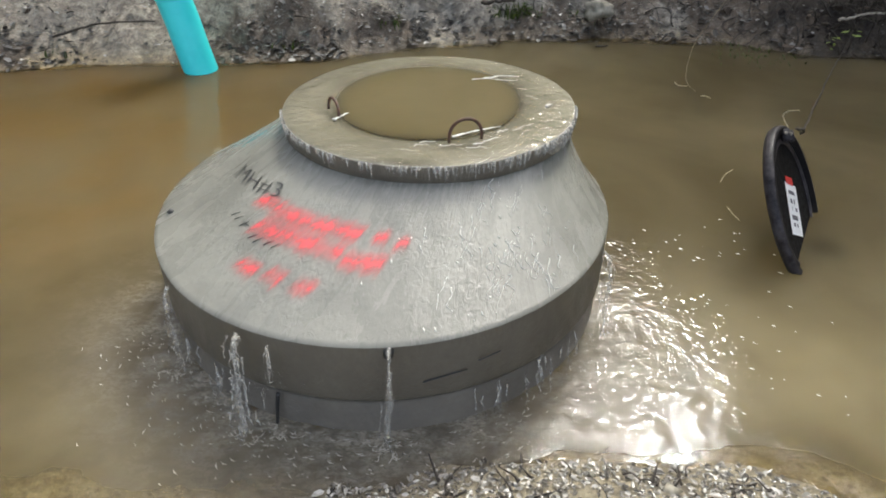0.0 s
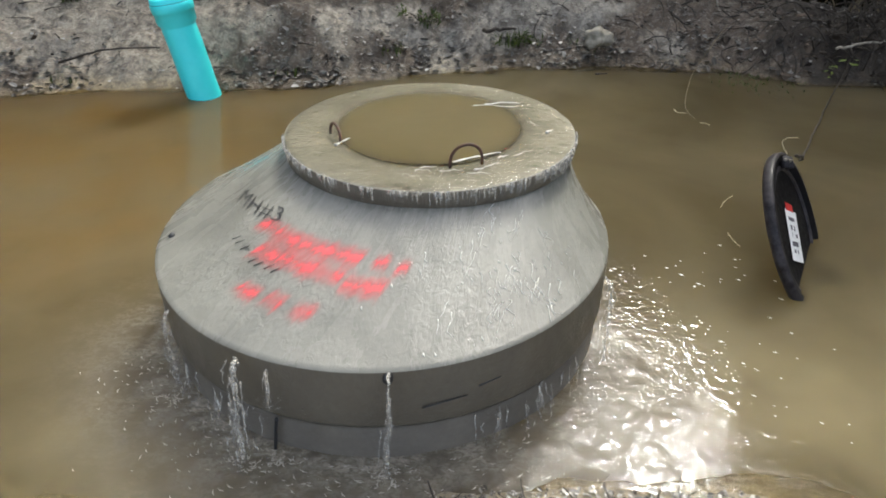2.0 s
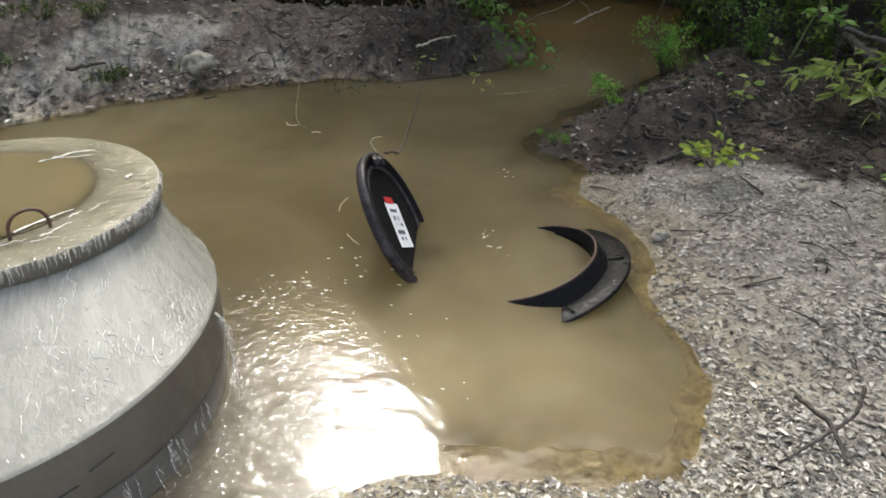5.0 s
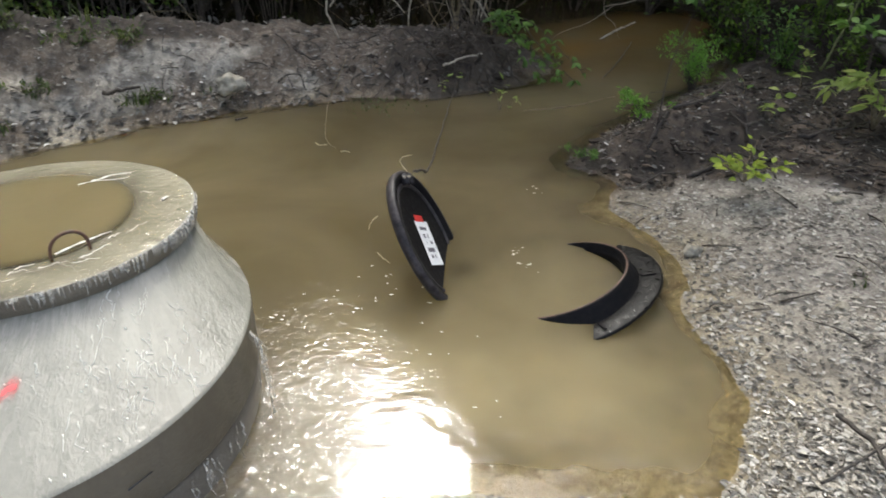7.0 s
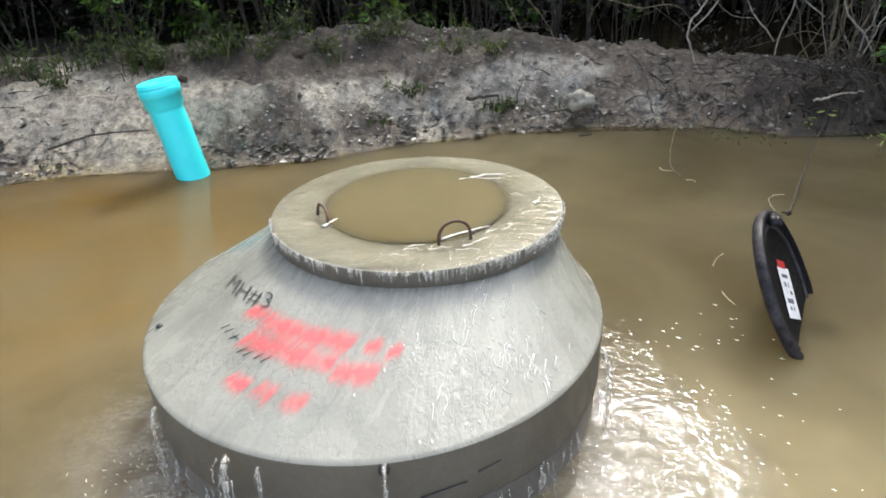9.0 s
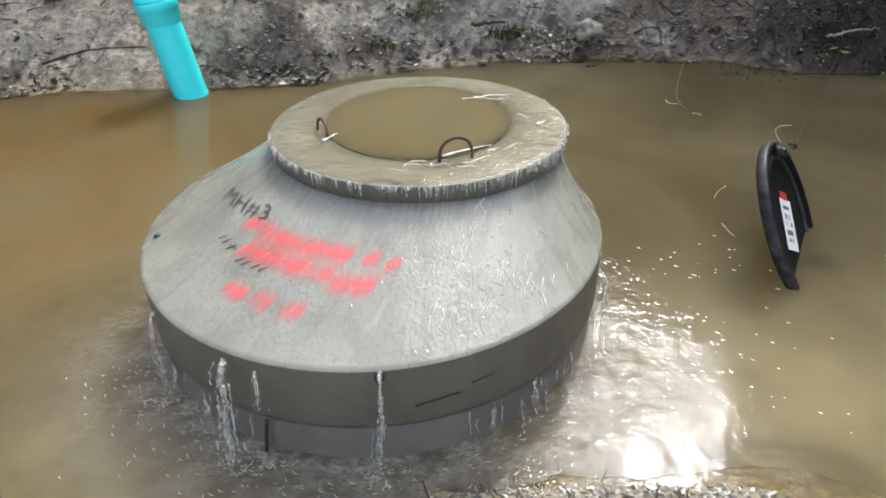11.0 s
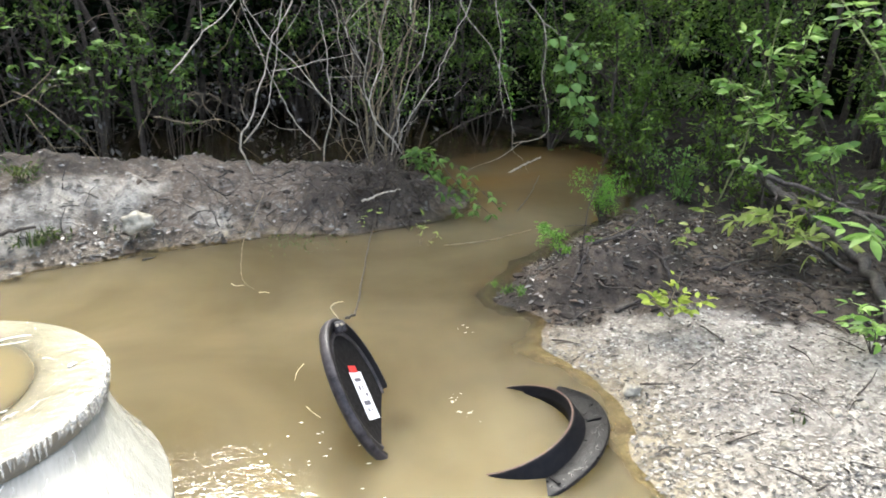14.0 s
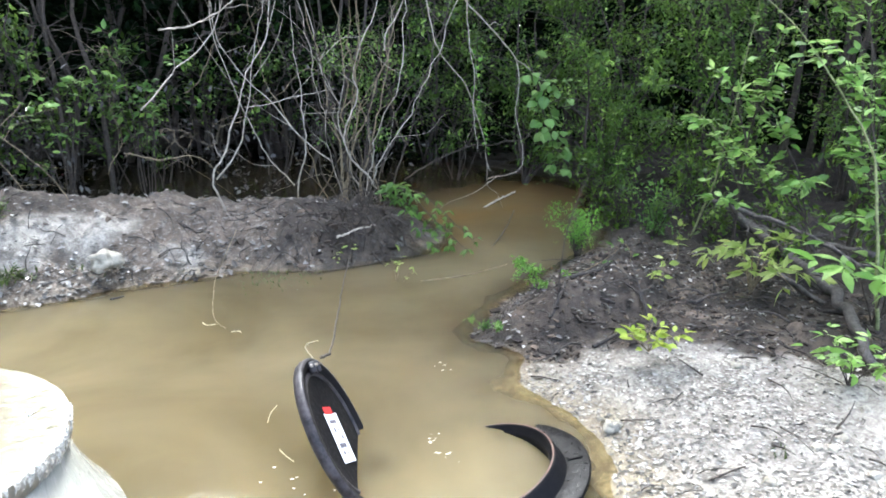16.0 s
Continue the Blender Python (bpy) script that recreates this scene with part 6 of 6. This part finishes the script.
litter("leaf_litter", "pale leaf flakes along the foot of the far bank", 4200, (-4.0, 2.6, 1.7, 3.0), 0.045, 75, lambda x, y, rs: (ground_height(x, y) < 0.28) & (x < 1.2) & (fbm(x, y, 0.35, 3, 47) + rs.normal(0, 0.3, x.shape) > 0.1), M_LITTER_PALE)
LOW_BANK = lambda x, y, rs: (ground_height(x, y) < 0.17 + 0.08 * fbm(x, y, 0.5, 2, 48)) & (fbm(x, y, 0.28, 3, 49) + rs.normal(0, 0.22, x.shape) > -0.02)
litter("leaf_litter", "black and brown curled leaves along the foot of the bank", 6500, (-4.0, 2.4, 1.7, 3.0), 0.055, 77, LOW_BANK, M_LITTER_BLACK, 0.3)
litter("leaf_litter", "black leaf drifts on the face of the bank", 3000, (-4.0, 3.2, 2.0, 3.4), 0.055, 79, lambda x, y, rs: fbm(x, y * 1.6, 0.3, 3, 50) + rs.normal(0, 0.12, x.shape) > 0.17, M_LITTER_BLACK, 0.3)
litter("leaf_litter", "wet pale leaf crumbs on the near shore", 26000, (-2.3, 2.2, -1.9, -1.0), 0.017, 73, None, M_LITTER_WET)
litter("leaf_litter", "dead leaves on the near shore", 3500, (-2.3, 2.2, -1.9, -1.0), 0.03, 76, clumpy, M_LITTER_WET)
litter("leaf_litter", "grey leaf bits scattered over the dark soil", 5200, (2.5, 4.8, -1.0, 1.6), 0.034, 80, lambda x, y, rs: (dark_soil(x, y) > 0.3) & (fbm(x, y, 0.3, 3, 64) + rs.normal(0, 0.2, x.shape) > 0.0), M_LITTER, 0.3)
litter("leaf_litter", "dark dead leaves on the soil under the wood", 3600, (2.5, 6.5, -1.0, 2.4), 0.034, 74, lambda x, y, rs: dark_soil(x, y) > 0.4, M_LITTER_DARK)


def gravel(name, label, n, box, seed, keep=None):
    x, y, z, rs = scatter(n, box, seed, keep)
    V0 = np.array([(1, 0, 0), (0, 1, 0), (-1, 0, 0), (0, -1, 0), (0, 0, 0.8), (0, 0, -0.8)], float)
    F0 = np.array([(0, 1, 4), (1, 2, 4), (2, 3, 4), (3, 0, 4), (1, 0, 5), (2, 1, 5), (3, 2, 5), (0, 3, 5)])
    m = len(x)
    s = rs.gamma(2.0, 0.003, m)[:, None, None] + 0.002
    V = (V0[None] * s * rs.uniform(0.6, 1.4, (m, 6, 1)) + np.stack([x, y, z], 1)[:, None]).reshape(-1, 3)
    F = (F0[None] + 6 * np.arange(m)[:, None, None]).reshape(-1, 3)
    return tagged(mesh_ob(name, V, F, M_STONE, smooth=True), label, "gravel", kind="stuff")


gravel("gravel", "small stones and crumbs on the bank", 250, (-4, 3.4, 1.7, 3.4), 81, clumpy)
gravel("gravel", "small stones and crumbs on the sand", 450, (1.6, 4.2, -2.4, 0.6), 82, lambda x, y, rs: dark_soil(x, y) < 0.3)
gravel("gravel", "small pale stones on the near shore", 1200, (-2.2, 2.0, -2.2, -1.0), 83)
bmc = bmesh.new()
bmesh.ops.create_icosphere(bmc, subdivisions=1, radius=1)
CLOD_V = np.array([tuple(v.co) for v in bmc.verts])
CLOD_F = np.array([[v.index for v in f.verts] for f in bmc.faces])
bmc.free()


def clods(name, label, n, box, size, seed, keep, material):
    x, y, z, rs = scatter(n, box, seed, keep)
    m = len(x)
    s = size * rs.gamma(1.3, 0.8, m)[:, None, None] + 0.003
    V = CLOD_V[None] * s * rs.uniform(0.45, 1.55, (m, len(CLOD_V), 1)) * rs.uniform(0.6, 1.4, (m, 1, 3)) * [1, 1, 0.6]
    V = (V + np.stack([x, y, z], 1)[:, None]).reshape(-1, 3)
    F = (CLOD_F[None] + len(CLOD_V) * np.arange(m)[:, None, None]).reshape(-1, 3)
    return tagged(mesh_ob(name, V, F, material, smooth=False), label, "soil", kind="stuff")


clods("soil_clods", "crumbly grey-brown clods on the far bank", 900, (-3.8, 3.6, 1.75, 3.5), 0.006, 91, lambda x, y, rs: fbm(x, y, 0.3, 3, 45) + rs.normal(0, 0.2, x.shape) > 0.12, M_CLOD)
clods("soil_clods", "dark root-bound lumps on the far bank", 260, (-3.6, 3.5, 1.85, 3.3), 0.016, 93, lambda x, y, rs: (fbm(x, y, 0.35, 3, 61) > 0.05) & (ground_height(x, y) > 0.03), M_SOIL)
clods("soil_clods", "black lumps heaped on the wooded shore", 420, (2.6, 4.6, -0.5, 1.5), 0.016, 95, lambda x, y, rs: (dark_soil(x, y) > 0.5) & (fbm(x, y, 0.25, 3, 63) > 0.12), M_SOIL)
clods("soil_clods", "dark crumbly clods on the wooded shore", 6500, (2.5, 4.8, -0.9, 1.6), 0.0055, 92, lambda x, y, rs: dark_soil(x, y) > 0.5, M_SOIL)
geo = ([], [])
for i in range(260):
    x, y = (rb.uniform(2.2, 4.6), rb.uniform(-1.6, 1.2)) if i % 2 else (rb.uniform(-3.5, 3.2), rb.uniform(1.9, 3.3))
    if i % 7 == 0:
        x, y = rb.uniform(-0.3, 0.9), rb.uniform(-1.5, -1.1)
    z = float(ground_height(np.array([x]), np.array([y]))[0]) + 0.012
    if z < 0.02:
        continue
    a, l = rb.uniform(0, 6.28), rb.uniform(0.05, 0.22 if i % 7 else 0.09)
    d = Vector((math.cos(a), math.sin(a), rb.gauss(0.02, 0.07))) * l
    p = Vector((x, y, z))
    geo = join_geo(geo, tube_geo(smooth_line([p, p + d * 0.5 + Vector((rb.gauss(0, 0.01), rb.gauss(0, 0.01), 0.01)), p + d], 3), rb.uniform(0.002, 0.006), 0.0015, 5))
for i in range(46):
    x = rb.uniform(0.0, 1.5)
    y = -1.12 - abs(rb.gauss(0, 0.14))
    z = float(ground_height(np.array([x]), np.array([y]))[0]) + 0.006
    if z < 0.012:
        continue
    a, l = rb.uniform(0, 6.28), rb.uniform(0.04, 0.14)
    p, row = Vector((x, y, z)), []
    for t in range(4):
        row.append(p)
        p = p + Vector((math.cos(a), math.sin(a), rb.gauss(0.0, 0.03))) * l / 3
        a += rb.gauss(0, 0.6)
    geo = join_geo(geo, tube_geo(smooth_line(row, 3), rb.uniform(0.002, 0.0045), 0.001, 5))
tagged(mesh_ob("twigs", *geo, M_STEM), "broken twigs scattered on the shore", "twigs", kind="stuff")

geo = ([], [])
for i in range(240):
    x, y = rb.uniform(2.6, 4.9), rb.uniform(-0.6, 1.3)
    z = float(ground_height(np.array([x]), np.array([y]))[0])
    if z < 0.06 or dark_soil(np.array([x]), np.array([y]))[0] < 0.5:
        continue
    a, l = rb.uniform(0, 6.28), rb.uniform(0.08, 0.4)
    d = Vector((math.cos(a), math.sin(a), 0)) * l
    p = Vector((x, y, z))
    geo = join_geo(geo, tube_geo(smooth_line([p, p + d * 0.35 + Vector((rb.gauss(0, 0.03), rb.gauss(0, 0.03), rb.uniform(0, 0.04))), p + d * 0.7 + Vector((rb.gauss(0, 0.03), rb.gauss(0, 0.03), rb.uniform(0, 0.03))), p + d], 3), rb.uniform(0.003, 0.009), 0.002, 5))
tagged(mesh_ob("roots", *geo, M_ROOT), "tangled dark roots lying in the soil", "roots", kind="stuff")

geo = ([], [])
for i in range(230):
    x, y = rb.gauss(2.1, 0.75), rb.uniform(2.2, 3.2)
    z = float(ground_height(np.array([x]), np.array([y]))[0])
    if z < 0.03 or x > 3.5:
        continue
    a, l = rb.uniform(0, 6.28), rb.uniform(0.06, 0.3)
    p = Vector((x, y, z + 0.004))
    row = [p]
    for t in range(3):
        q = row[-1] + Vector((math.cos(a), math.sin(a), 0)) * l / 3
        a += rb.gauss(0, 0.7)
        row.append(Vector((q.x, q.y, float(ground_height(np.array([q.x]), np.array([q.y]))[0]) + rb.uniform(0.0, 0.015))))
    geo = join_geo(geo, tube_geo(smooth_line(row, 3), rb.uniform(0.002, 0.006), 0.0015, 5))
tagged(mesh_ob("roots", *geo, M_ROOT), "dark roots tangled over the end of the bank", "roots", kind="stuff")

geo = ([], [])
for i in range(150):
    x, y = rb.gauss(2.75, 0.24), rb.gauss(2.42, 0.14)
    z = float(ground_height(np.array([x]), np.array([y]))[0])
    if z < 0.02:
        continue
    a, l = rb.uniform(0, 6.28), rb.uniform(0.1, 0.35)
    p = Vector((x, y, z))
    lift = rb.uniform(0.0, 0.16)
    row = [p, p + Vector((math.cos(a) * l * 0.4, math.sin(a) * l * 0.4, lift)), p + Vector((math.cos(a) * l * 0.8, math.sin(a) * l * 0.8, lift * 0.6)), p + Vector((math.cos(a + 0.5) * l, math.sin(a + 0.5) * l, lift * 0.6 - rb.uniform(0, 0.15)))]
    geo = join_geo(geo, tube_geo(smooth_line(row, 4), rb.uniform(0.002, 0.008), 0.0015, 5))
tagged(mesh_ob("roots", *geo, M_STEM), "dense dark root ball at the end of the bank", "roots", kind="stuff")
clods("soil_clods", "black root-bound clods in the root ball", 420, (2.2, 3.2, 2.1, 2.8), 0.014, 94, lambda x, y, rs: fbm(x, y, 0.2, 3, 62) > -0.1, M_SOIL)

# sticker on the lid
_c = LID.inverted() @ Vector((1.432, 0.055, 0.14))
_l = (LID.inverted().to_3x3() @ Vector((0.022, -0.15, -0.165))).normalized()
_l.z = 0
_l.normalize()
_s = Vector((-_l.y, _l.x, 0))


def sticker_patch(name, u0, u1, v0, v1, lift, material, label="", owner=None):
    base = Vector((_c.x, _c.y, -0.0195 + lift))
    q = [base + _l * u + _s * v for u, v in ((u0, v0), (u1, v0), (u1, v1), (u0, v1))]
    top = [p + Vector((0, 0, 0.0008)) for p in q]
    F = [(4, 5, 6, 7), (0, 1, 5, 4), (1, 2, 6, 5), (2, 3, 7, 6), (3, 0, 4, 7)]
    return mesh_ob(name, q + top, F, material, owner or lid, False, label)


sticker = sticker_patch("sticker", -0.09, 0.125, -0.082, 0.078, 0.002, M_LABEL, "white paper sticker with grey print")
sticker_patch("sticker_corner", -0.118, -0.086, -0.068, 0.035, 0.003, M_LABELRED, "red printed corner", sticker)
for u in range(5):
    for v in range(2):
        sticker_patch("print_bar", -0.06 + 0.034 * u, -0.045 + 0.034 * u + 0.005 * (u % 2), -0.052 + 0.05 * v + 0.01 * (u % 3), -0.006 + 0.05 * v - 0.012 * ((u + v) % 3), 0.0035, M_INK, "", sticker)
_t = LID.inverted() @ Vector((1.39, 0.24, 0.36))
_t.z = 0
_t = _t.normalized()
for off in (-0.035, 0.035):
    bm = bmesh.new()
    c = _t * 0.285 + Vector((-_t.y, _t.x, 0)) * off
    bmesh.ops.create_cube(bm, size=1, matrix=Matrix.Translation((c.x, c.y, 0.004)) @ Matrix.Rotation(math.atan2(_t.y, _t.x), 4, "Z") @ Matrix.Diagonal((0.05, 0.016, 0.034, 1)))
    bmesh.ops.bevel(bm, geom=bm.edges[:], offset=0.003, segments=2, affect="EDGES")
    part("hinge_lug", bm, M_IRON_EDGE, lid)
V, F = tube_geo([(*(_t * 0.292 + Vector((-_t.y, _t.x, 0)) * o).xy, 0.012) for o in (-0.055, 0.055)], 0.007, 0.007, 8)
mesh_ob("hinge_pin", V, F, M_TWIG, lid, label="bare metal hinge pin")
